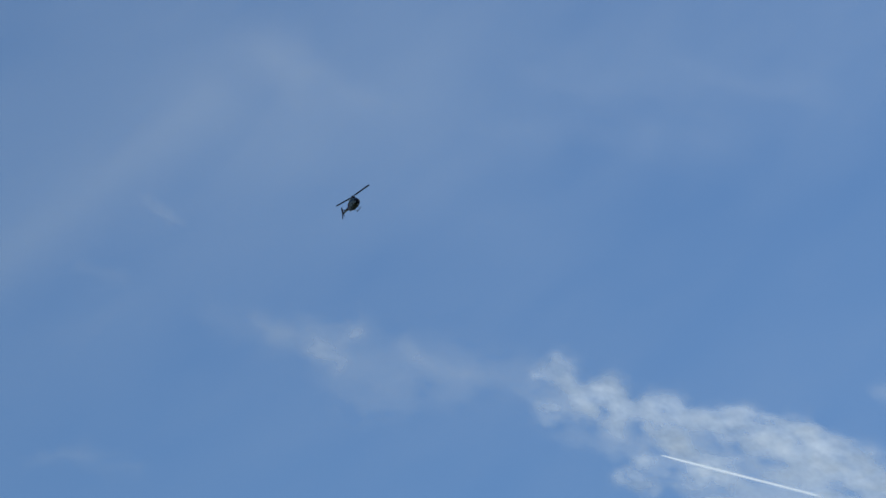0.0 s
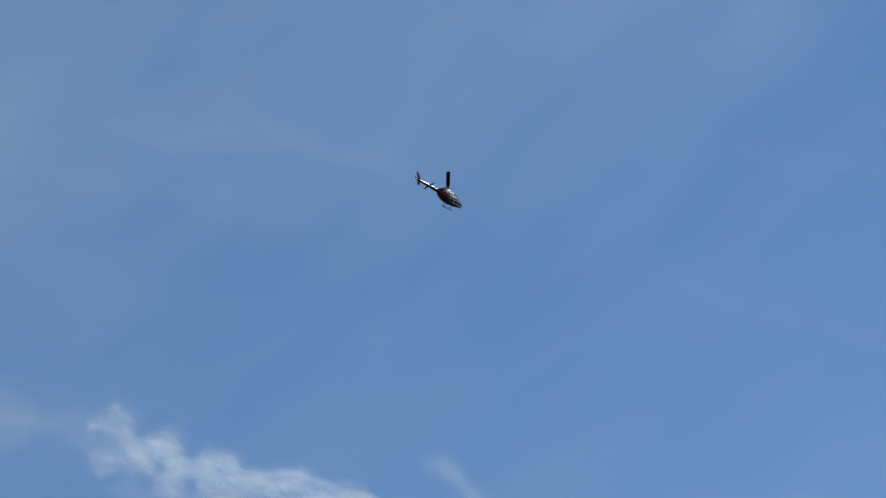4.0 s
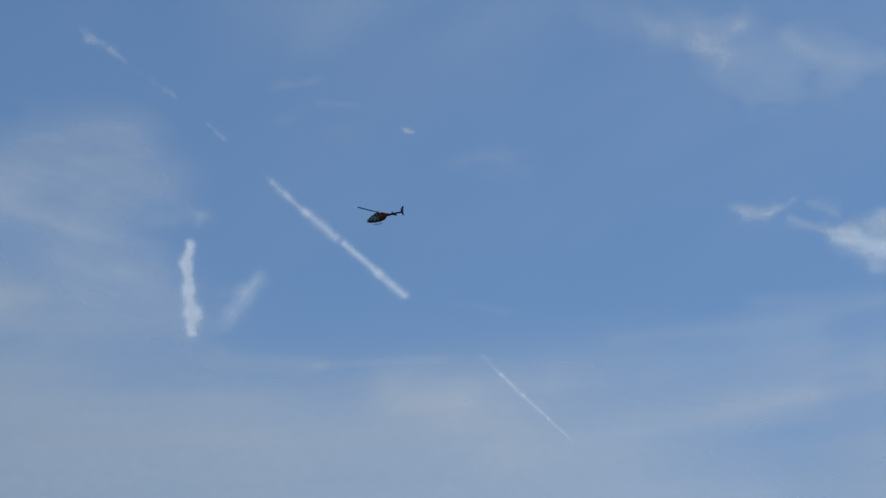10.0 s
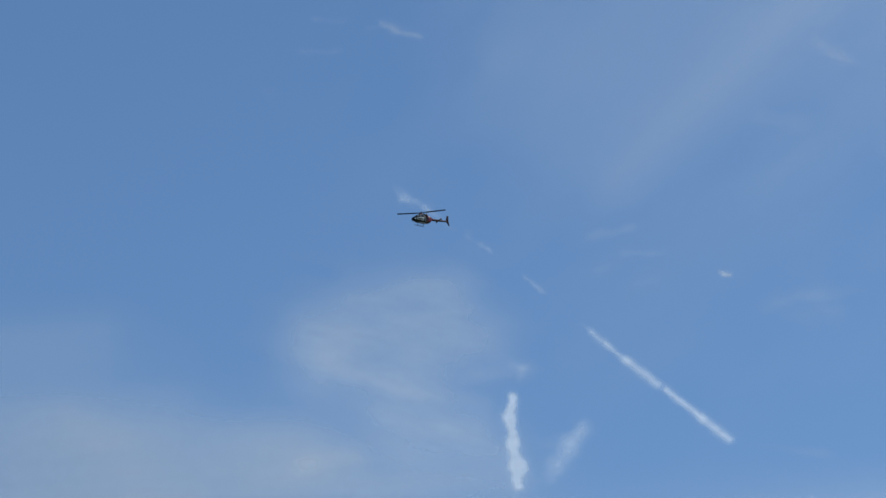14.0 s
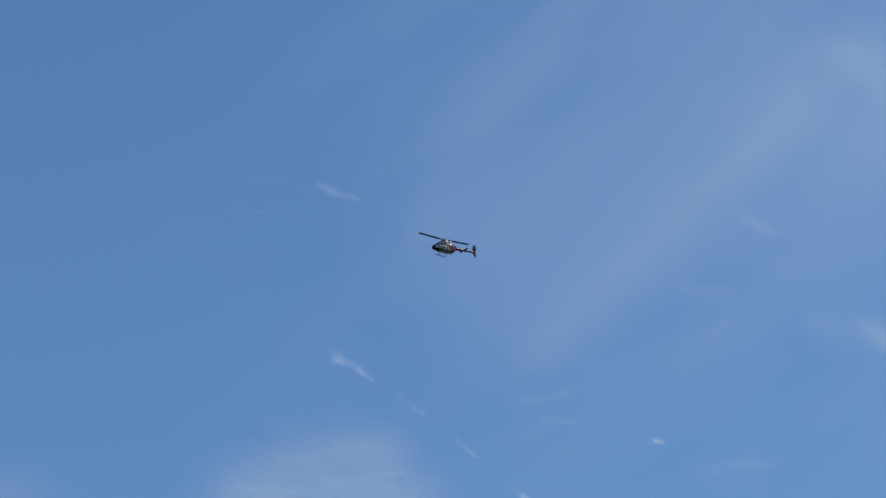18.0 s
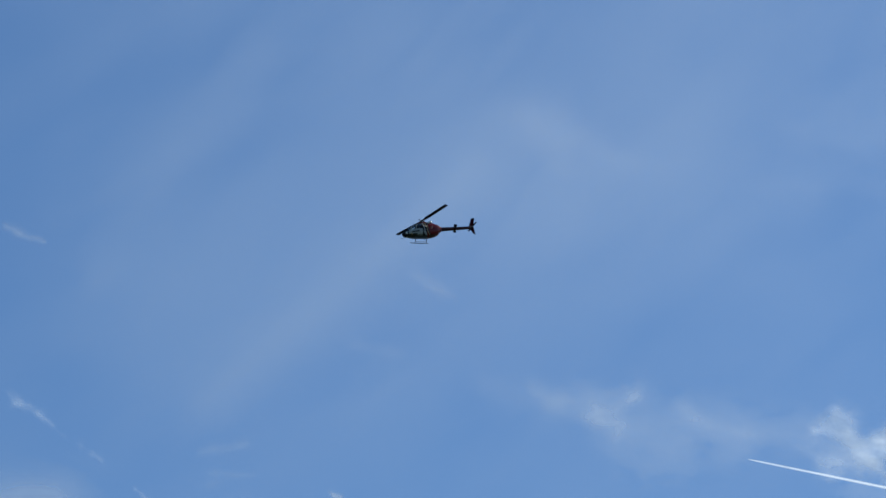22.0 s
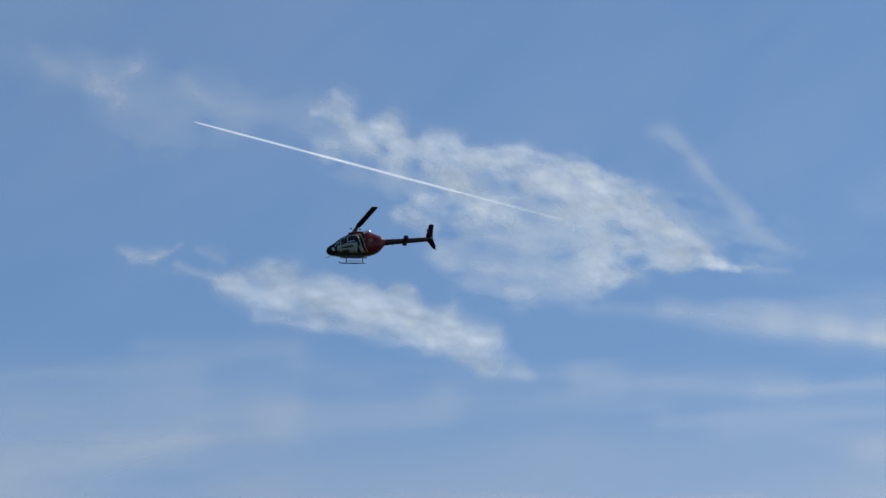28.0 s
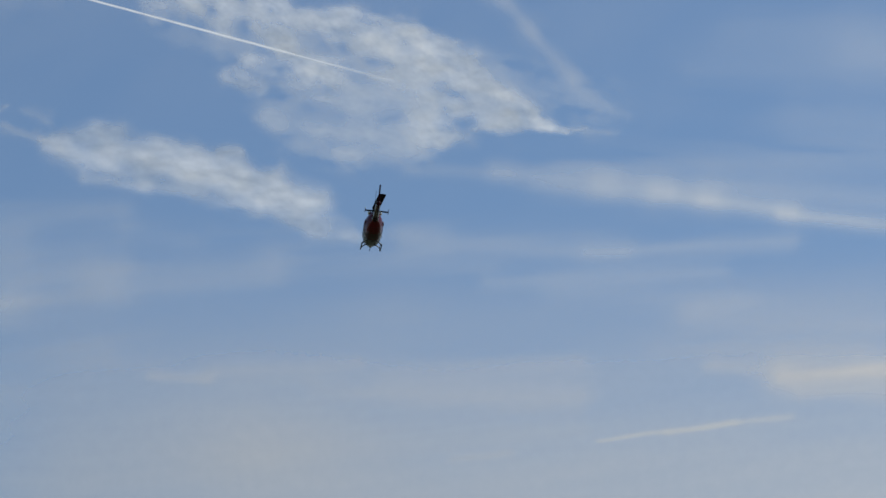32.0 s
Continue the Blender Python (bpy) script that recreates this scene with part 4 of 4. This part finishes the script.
# body
part("nose_cap", panel(0.262, 0.3595, -180, 180, 10, 36), BLACK, H, "glossy black nose")
part("roof", panel(-0.03, 0.118, -46, 46, 10, 14), BLACK, H, "black roof")
part("belly", panel(-0.30, 0.262, 138, 222, 24, 12), GREEN, H, "dark green-black underside")
for side in (1, -1):
    def s_panel(name, x0, x1, a0, a1, mat, label="", parent=None, **kw):
        return part(name, panel(x0, x1, a0 * side, a1 * side, **kw), mat, parent or H, label)

    door = s_panel("door", -0.012, 0.150, 88, 138, CREAM, "cream cabin door", nx=10, na=8)
    front_panel = s_panel("side_panel", 0.151, 0.232, 88, 138, CREAM, "cream front side panel", nx=8, na=8)
    s_panel("nose_panel", 0.2325, 0.2615, 88, 138, BLACK, "black panel behind the nose", nx=4, na=8)
    s_panel("window_post", 0.098, 0.112, 46, 88, CREAM, "cream window post", nx=3, na=8)
    s_panel("window_post", 0.182, 0.196, 46, 88, CREAM, "cream windscreen post", nx=3, na=8)
    s_panel("window_post", -0.03, 0.006, 46, 88, BLACK, nx=3, na=8)
    s_panel("window_rail", 0.006, 0.196, 44, 51, CREAM, nx=8, na=3)
    s_panel("side_window", 0.112, 0.182, 51, 88, DARK_PANE, "smoked side window", nx=6, na=6, thick=0.0015, out=-0.001)
    s_panel("side_window", 0.006, 0.098, 51, 88, DARK_PANE, "smoked side window", nx=6, na=6, thick=0.0015, out=-0.001)
    s_panel("roof_window", 0.118, 0.1955, 3, 44, PANE, "clear roof window over the cabin", nx=6, na=8, thick=0.0015, out=-0.001)
    s_panel("windscreen", 0.196, 0.262, 3, 88, PANE, "clear curved windscreen half", nx=8, na=12, thick=0.0015, out=-0.001)
    s_panel("band", -0.0905, -0.030, 46, 88, BLACK, "black band", nx=5, na=8)
    s_panel("band", -0.0905, -0.012, 88, 138, BLACK, "black band", nx=5, na=8)
    s_panel("rear_panel", -0.040, -0.0125, 100, 137, CREAM, "cream panel behind the door", nx=4, na=8, out=0.0012, thick=0.002, lean=-0.09)
    # slashes that lean back towards the belly
    s_panel("stripe", -0.052, -0.042, 40, 138, PALE, "narrow pale slash", nx=2, na=18, out=0.0018, thick=0.003, lean=-0.09)
    s_panel("stripe", -0.098, -0.087, 34, 138, GOLD, "narrow ochre slash", nx=2, na=18, out=0.0018, thick=0.003, lean=-0.09)
    s_panel("stripe", -0.118, -0.0985, 34, 138, BLACK, "black slash", nx=2, na=18, out=0.0016, thick=0.003, lean=-0.09)
    # bars of lettering along the side, the handle, and the dark lower panel
    for k in range(7):
        s_panel("letter_bar", 0.164 - 0.020 * k, 0.179 - 0.020 * k, 96, 106, BLACK, "dark bar of lettering", parent=door if k > 1 else front_panel, nx=2, na=2, out=0.002, thick=0.002)
    s_panel("door_handle", -0.004, 0.010, 110, 112, STEEL, "small steel handle", parent=door, nx=2, na=2, out=0.004)
    s_panel("lower_panel", 0.085, 0.232, 117, 138, GREEN, "dark green lower front panel", nx=10, na=5, out=0.0014, thick=0.002)
    s_panel("stripe", 0.196, 0.214, 112, 130, GOLD, "short ochre slash", nx=2, na=6, out=0.0022, thick=0.002, lean=-0.06)
    s_panel("nose_patch", 0.266, 0.298, 84, 114, PALE, "small pale patch beside the nose", nx=4, na=5, out=0.0014, thick=0.002, lean=-0.05)
    s_panel("trim_line", -0.012, 0.085, 130, 133, GREEN, "dark green trim line", nx=8, na=2, out=0.001, thick=0.002)
part("windscreen_post", panel(0.118, 0.262, -3, 3, 8, 2), BLACK, H, "black centre post")
part("rear_fuselage", panel(-0.365, -0.0905, -180, 180, 22, 40), RED, H, "glossy red rear body")
part("roof_band", panel(-0.0905, -0.03, -46, 46, 6, 14), BLACK, H, "black roof behind the mast")

# round emblems on the red sides
for side in (1, -1):
    at = skin(-0.170, 82 * side)
    ring = disc(0.026, 0.004, (0, 0, 0), "y", 26, 0.017)
    dot = disc(0.010, 0.004, (0, 0, 0), "y", 18)
    for name, bm, mat in (("emblem_ring", ring, EMBLEM), ("emblem_disc", dot, EMBLEM)):
        bmesh.ops.transform(bm, matrix=Matrix.Translation(at + Vector((-0.001, 0.005 * side, 0))) @ Euler((radians(6 * side), 0, radians(-9 * side))).to_matrix().to_4x4(), verts=bm.verts)
        part(name, bm, mat, H, "round pale red emblem" if name == "emblem_ring" else "small pale red disc")

# engine cowling, exhausts, mast
cowl = bmesh.new()
cowl_rows = []
for i in range(13):
    f = i / 12
    x = 0.085 - 0.345 * f
    w = 0.052 * math.sin(math.pi * min(1, 0.18 + 0.82 * f) ** 0.8) ** 0.6 + 0.006
    h = 0.030 * math.sin(math.pi * (0.10 + 0.86 * f)) ** 0.7
    base_z = skin(x, 0).z - 0.012
    cowl_rows.append([Vector((x, w * math.cos(a), base_z + (h + 0.012) * max(0, math.sin(a)) ** 0.8)) for a in (math.pi * k / 12 for k in range(13))])
grid_into(cowl, cowl_rows)
cowling = part("engine_cowling", cowl, RED, H, "red engine cowling over the cabin")
part("air_intake", block((0.05, 0.07, 0.022), (0.062, 0, skin(0.06, 0).z + 0.004), 0.006), BLACK, cowling, "black intake")
# size, polish and domed end are made up to throw a sun glint here
for side in (1, -1):
    stack = [(-0.092, 0.026 * side, -0.064), (-0.110, 0.043 * side, -0.056), (-0.128, 0.052 * side, -0.050), (-0.150, 0.057 * side, -0.047), (-0.166, 0.060 * side, -0.046), (-0.176, 0.062 * side, -0.0455), (-0.180, 0.0627 * side, -0.0453)]
    part("exhaust", tube(stack, 0.023, 18, [0.8, 0.95, 1.0, 1.0, 0.86, 0.55, 0.15]), CHROME, cowling, "exhaust with a polished rounded end added for the sun glint")
part("mast", tube([(0, 0, -0.07), (0, 0, -0.008)], 0.009, 12), STEEL, H, "steel mast")
part("swashplate", disc(0.024, 0.008, (0, 0, -0.042)), GREY, H, "grey swashplate")
for k in range(4):
    a = math.pi * (0.25 + k / 2)
    part("control_rod", tube([(0.022 * math.cos(a), 0.022 * math.sin(a), -0.042), (0.018 * math.cos(a), 0.018 * math.sin(a), -0.004)], 0.0022, 6), STEEL, H)

# tail boom, fins
boom = part("tail_boom", panel(-0.885, -0.3655, -180, 180, 26, 20, out=0.007), BOOM, H, "slender dark red tail boom")
part("boom_collar", panel(-0.452, -0.440, -180, 180, 2, 20, out=0.011, thick=0.004), BLACK, boom)
part("boom_tip", tube([(-0.884, 0, -0.1237), (-0.905, 0, -0.122), (-0.915, 0, -0.1215)], 0.022, 14, [1, 0.85, 0.35]), RED, boom)
fin = part("tail_fin", plate([(-0.842, -0.128), (-0.890, 0.050), (-0.896, 0.060), (-0.948, 0.062), (-0.952, 0.050), (-0.936, -0.070), (-0.938, -0.122), (-0.963, -0.225), (-0.966, -0.244), (-0.930, -0.238), (-0.862, -0.140)], 0.014), MAROON, H, "swept dark red tail fin")
part("fin_tip", plate([(-0.893, 0.028), (-0.903, 0.064), (-0.948, 0.066), (-0.944, 0.028)], 0.015, 0.002), BLACK, fin, "black fin tip")
part("tail_bumper", tube([(-0.925, 0, -0.225), (-0.955, 0, -0.250), (-0.985, 0, -0.255)], 0.004, 8), RUBBER, fin)
stab = bmesh.new()
stab_rows = []
for i in range(9):
    y = -0.125 + 0.25 * i / 8
    chord = 0.058 - 0.012 * abs(y) / 0.125
    stab_rows.append([(-0.572 - chord * (0.5 - 0.5 * math.cos(a)), y, -0.140 + 0.006 * math.sin(a)) for a in (2 * math.pi * k / 12 for k in range(12))])
sv = grid_into(stab, stab_rows, close=True)
stab.faces.new(sv[0])
stab.faces.new(sv[-1])
stabiliser = part("horizontal_stabiliser", stab, BLACK, H, "dark level stabiliser across the boom")
for side in (1, -1):
    tip = plate([(-0.570, -0.132), (-0.576, -0.116), (-0.622, -0.114), (-0.632, -0.140), (-0.622, -0.164), (-0.580, -0.162)], 0.005)
    bmesh.ops.translate(tip, vec=(0, 0.126 * side, 0), verts=tip.verts)
    part("end_plate", tip, BLACK, stabiliser, "small black end plate")

# landing gear
for side in (1, -1):
    sk = [(0.205, 0.105 * side, -0.371), (0.180, 0.108 * side, -0.385), (0.150, 0.109 * side, -0.388), (0.0, 0.109 * side, -0.388), (-0.125, 0.109 * side, -0.388)]
    skid = part("skid", tube(sk, 0.0065, 10), GREY, H, "light grey skid tube")
    part("skid_shoe", block((0.10, 0.009, 0.003), (0.02, 0.109 * side, -0.3945), 0.001), RUBBER, skid)
    part("step", tube([(0.115, 0.100 * side, -0.362), (-0.085, 0.100 * side, -0.362)], 0.0035, 8), GREY, H, "thin step bar above the skid")
for x in (0.115, -0.085):
    arch = []
    for k in range(13):
        f = k / 12 * 2 - 1
        arch.append((x, 0.109 * f, -0.388 + 0.052 * (1 - abs(f) ** 3.2)))
    part("cross_tube", tube(arch, 0.006, 10), GREY, H, "arched grey cross tube")

# small fittings
part("antenna", tube([(0.30, 0, -0.325), (0.345, 0.0, -0.345), (0.372, 0, -0.347)], 0.003, 8), RUBBER, H, "thin nose probe")
part("antenna", plate([(-0.02, -0.338), (-0.05, -0.338), (-0.056, -0.362), (-0.042, -0.362)], 0.004, 0.001), BLACK, H, "belly fin aerial")
part("beacon", disc(0.009, 0.016, (-0.17, 0, skin(-0.17, 0).z + 0.034)), RED, H, "small red beacon")
part("landing_lamp", disc(0.016, 0.012, (0.27, 0, -0.326)), STEEL, H, "round lamp under the nose")

# main rotor
rotor = part("main_rotor", disc(0.024, 0.034, (0, 0, -0.002)), GREY, H, "grey rotor head")
part("head_yoke", block((0.130, 0.034, 0.018), (0, 0, 0.004), 0.004), GREY, rotor, "flat grey yoke")
for k in range(2):
    turn = Matrix.Rotation(math.pi * k, 4, "Z")
    for name, bm, mat, label in (("blade", make_blade(0.075, 0.72, 0.080, 0.009, 0.025), CARBON, "long black rotor blade"),
                                 ("blade_grip", block((0.060, 0.030, 0.016), (0.078, 0, 0.004), 0.004), GREY, "alloy blade grip")):
        bmesh.ops.transform(bm, matrix=turn, verts=bm.verts)
        part(name, bm, mat, rotor, label)
    bm = tube([(0.0, 0.015, 0.010), (0.0, 0.050, 0.010)], 0.004, 8)
    bmesh.ops.transform(bm, matrix=turn, verts=bm.verts)
    part("flybar", bm, STEEL, rotor, "short steel flybar")
    bm = block((0.022, 0.026, 0.008), (0, 0.056, 0.010), 0.003)
    bmesh.ops.transform(bm, matrix=turn, verts=bm.verts)
    part("flybar_paddle", bm, CARBON, rotor, "small black paddle")
part("head_cap", disc(0.012, 0.014, (0, 0, 0.018)), STEEL, rotor, "steel head cap")

# tail rotor, on the left of the fin
tail_rotor = part("tail_rotor", disc(0.012, 0.014, (0, 0, 0), "y"), GREY, H, "grey tail rotor hub")
for k in range(2):
    bm = make_blade(0.012, 0.118, 0.026, 0.004)
    bmesh.ops.transform(bm, matrix=Matrix.Rotation(math.pi * k, 4, "Y") @ Matrix.Rotation(math.pi / 2, 4, "X"), verts=bm.verts)
    part("tail_blade", bm, CARBON, tail_rotor, "short black tail blade")
part("tail_shaft", tube([(-0.912, 0, -0.118), (-0.912, 0.034, -0.118)], 0.004, 8), STEEL, H)

# seconds, place of the rotor head, heading, pitch, roll
FLIGHT = [
    (0, -8.04, 76.39, 41.78, 156.3, -2.8, 10.8),
    (0.5, -7.23, 71.68, 40.29, 140.2, -4.1, 9.2),
    (1, -5.96, 67.00, 38.83, 125.1, -5.2, 7.7),
    (1.5, -4.68, 63.80, 37.85, 106.8, -1.9, 4.8),
    (2, -2.93, 60.80, 36.49, 88.7, 1.8, 1.7),
    (2.5, -0.80, 56.37, 33.98, 94.9, -8.3, -2.9),
    (4.5, 6.43, 63.14, 35.05, 25.9, 3.9, -6.6),
    (5, 8.04, 75.83, 39.96, 8.7, -2.5, -2.5),
    (5.5, 6.87, 77.30, 38.87, -11.4, 0.2, -3.9),
    (6, 4.03, 78.88, 37.61, -33.2, 2.9, -5.5),
    (6.5, 0.46, 88.05, 40.31, -39.9, 8.3, -2.7),
    (7, -3.79, 97.09, 42.86, -46.9, 13.5, -0.2),
    (7.5, -7.99, 99.55, 42.81, -57.9, 11.4, -4.0),
    (8, -12.00, 101.74, 43.06, -68.2, 8.6, -7.9),
    (8.5, -15.93, 102.22, 42.96, -99.7, 7.5, -9.9),
    (9, -19.48, 102.56, 43.05, -131.0, 6.2, -11.7),
    (9.5, -21.07, 100.03, 42.37, -104.2, 3.2, -7.5),
    (10, -21.99, 97.47, 41.98, -76.7, 0.6, -3.3),
    (10.5, -23.69, 97.58, 42.66, -79.2, 2.2, -2.7),
    (11, -25.52, 97.66, 43.24, -81.7, 3.9, -2.1),
    (11.5, -26.79, 95.60, 43.00, -94.7, 2.7, -1.8),
    (12, -27.70, 93.54, 42.91, -107.8, 1.7, -1.3),
    (12.5, -28.56, 92.37, 43.31, -120.4, -0.5, -0.2),
    (13, -29.10, 91.37, 43.52, -132.5, -2.9, 1.0),
    (13.5, -28.35, 87.96, 42.76, -139.3, -3.2, 1.7),
    (14, -27.04, 84.61, 42.23, -139.5, -3.5, 2.3),
    (14.5, -26.08, 82.50, 42.26, -144.6, -3.4, 1.9),
    (16.5, -23.34, 74.43, 40.78, -141.5, -2.4, -0.1),
    (17, -22.17, 72.70, 40.12, -140.4, -2.1, -0.7),
    (17.5, -20.65, 70.16, 39.02, -141.4, -3.4, -1.6),
    (18, -19.25, 67.80, 37.52, -142.5, -4.6, -2.4),
    (18.5, -17.89, 65.24, 36.27, -142.5, -2.9, -2.4),
    (19, -16.52, 62.83, 34.74, -142.5, -1.1, -2.5),
    (19.5, -15.26, 61.53, 33.98, -139.8, -1.7, -0.5),
    (20, -13.96, 60.00, 33.67, -137.2, -2.2, 1.3),
    (20.5, -12.47, 57.28, 32.61, -121.9, -3.4, -1.0),
    (21, -11.13, 54.62, 31.36, -106.3, -4.6, -3.4),
    (21.5, -10.10, 53.00, 30.76, -104.2, -3.3, -3.5),
    (22, -9.05, 51.55, 29.82, -102.6, -1.5, -3.5),
    (22.5, -8.25, 50.07, 28.87, -99.3, 1.0, -3.4),
    (23, -7.41, 48.70, 27.69, -95.0, 2.1, -3.2),
    (23.5, -6.66, 48.14, 26.88, -92.6, 3.0, -6.2),
    (24, -5.98, 47.59, 26.01, -89.8, 3.4, -9.1),
    (24.5, -5.32, 46.24, 24.75, -92.2, 2.4, -8.7),
    (26.5, -2.76, 40.63, 19.92, -100.5, -1.2, -6.8),
    (27, -2.15, 39.14, 18.85, -102.6, -2.3, -6.4),
    (27.5, -1.57, 37.94, 17.89, -98.8, -2.1, -5.5),
    (28, -1.05, 36.77, 16.85, -95.1, -1.9, -4.5),
    (28.5, -0.69, 35.94, 16.00, -82.4, 1.2, 1.8),
    (29, -0.39, 35.13, 15.06, -69.5, 4.0, 8.0),
    (29.5, -0.21, 36.14, 15.10, -64.2, 4.4, 7.3),
    (30, -0.16, 37.07, 15.36, -59.1, 4.8, 6.5),
    (30.5, -0.08, 37.07, 15.44, -45.2, 5.7, 6.7),
    (31, 0.11, 37.13, 15.40, -31.3, 6.6, 7.0),
    (31.5, 0.53, 35.53, 14.75, -17.0, 6.4, 6.3),
    (32, 1.13, 33.88, 14.20, -2.0, 6.1, 5.7),
]
# seconds, angle of the main rotor
SPIN = [
    (0, 19),
    (1, -174),
    (2, -394),
    (2.5, -476),
    (4.5, -984),
    (5, -1094),
    (6, -1324),
    (7, -1592),
    (8, -1778),
    (9, -2000),
    (10, -2288),
    (11, -2518),
    (12, -2736),
    (13, -3040),
    (14, -3272),
    (17, -3966),
    (18, -4142),
    (19, -4366),
    (20, -4538),
    (21, -4764),
    (22, -4914),
    (23, -5060),
    (24, -5232),
    (27, -5988),
    (28, -6194),
    (29, -6452),
    (30, -6696),
    (31, -6966),
    (32, -7196),
]


def motions():
    walk(helicopter, [(t, pose(x, y, z, roll, -pitch, 90 - heading)) for t, x, y, z, heading, pitch, roll in FLIGHT])
    times = [k * 0.2 for k in range(161)]
    spin = np.interp(times, [s[0] for s in SPIN], [s[1] for s in SPIN])
    walk(rotor, [(t, pose(0, 0, 0, 3, 0, 0) @ pose(0, 0, 0, 0, 0, a)) for t, a in zip(times, spin)])
    walk(tail_rotor, [(t, pose(-0.912, 0.036, -0.118, 0, 70 + 310 * t, 0)) for t in times])
    for ob in DRIFTING:
        walk(ob, [(t, Matrix.Translation(WIND * (t - 11))) for t in range(0, 33, 4)])
    half = GROWTH / 2
    steps = [2.0 * k for k in range(17)]
    home = trail.matrix_world.copy()
    shift = sky_way(-1.0 + 32 * TRAIL_DRIFT[0], 23.4 + 32 * TRAIL_DRIFT[1]) - sky_way(-1.0, 23.4)
    walk(trail, [(t, Matrix.Translation(shift * TRAIL_FAR * t / 32) @ home) for t in steps])
    walk(mid_trail, [(t, pose(min(half, GROWTH * t / 32), 0, 6.0)) for t in steps])
    walk(front_trail, [(t, pose(GROWTH * t / 32, 0, 12.0)) for t in steps])


motions()
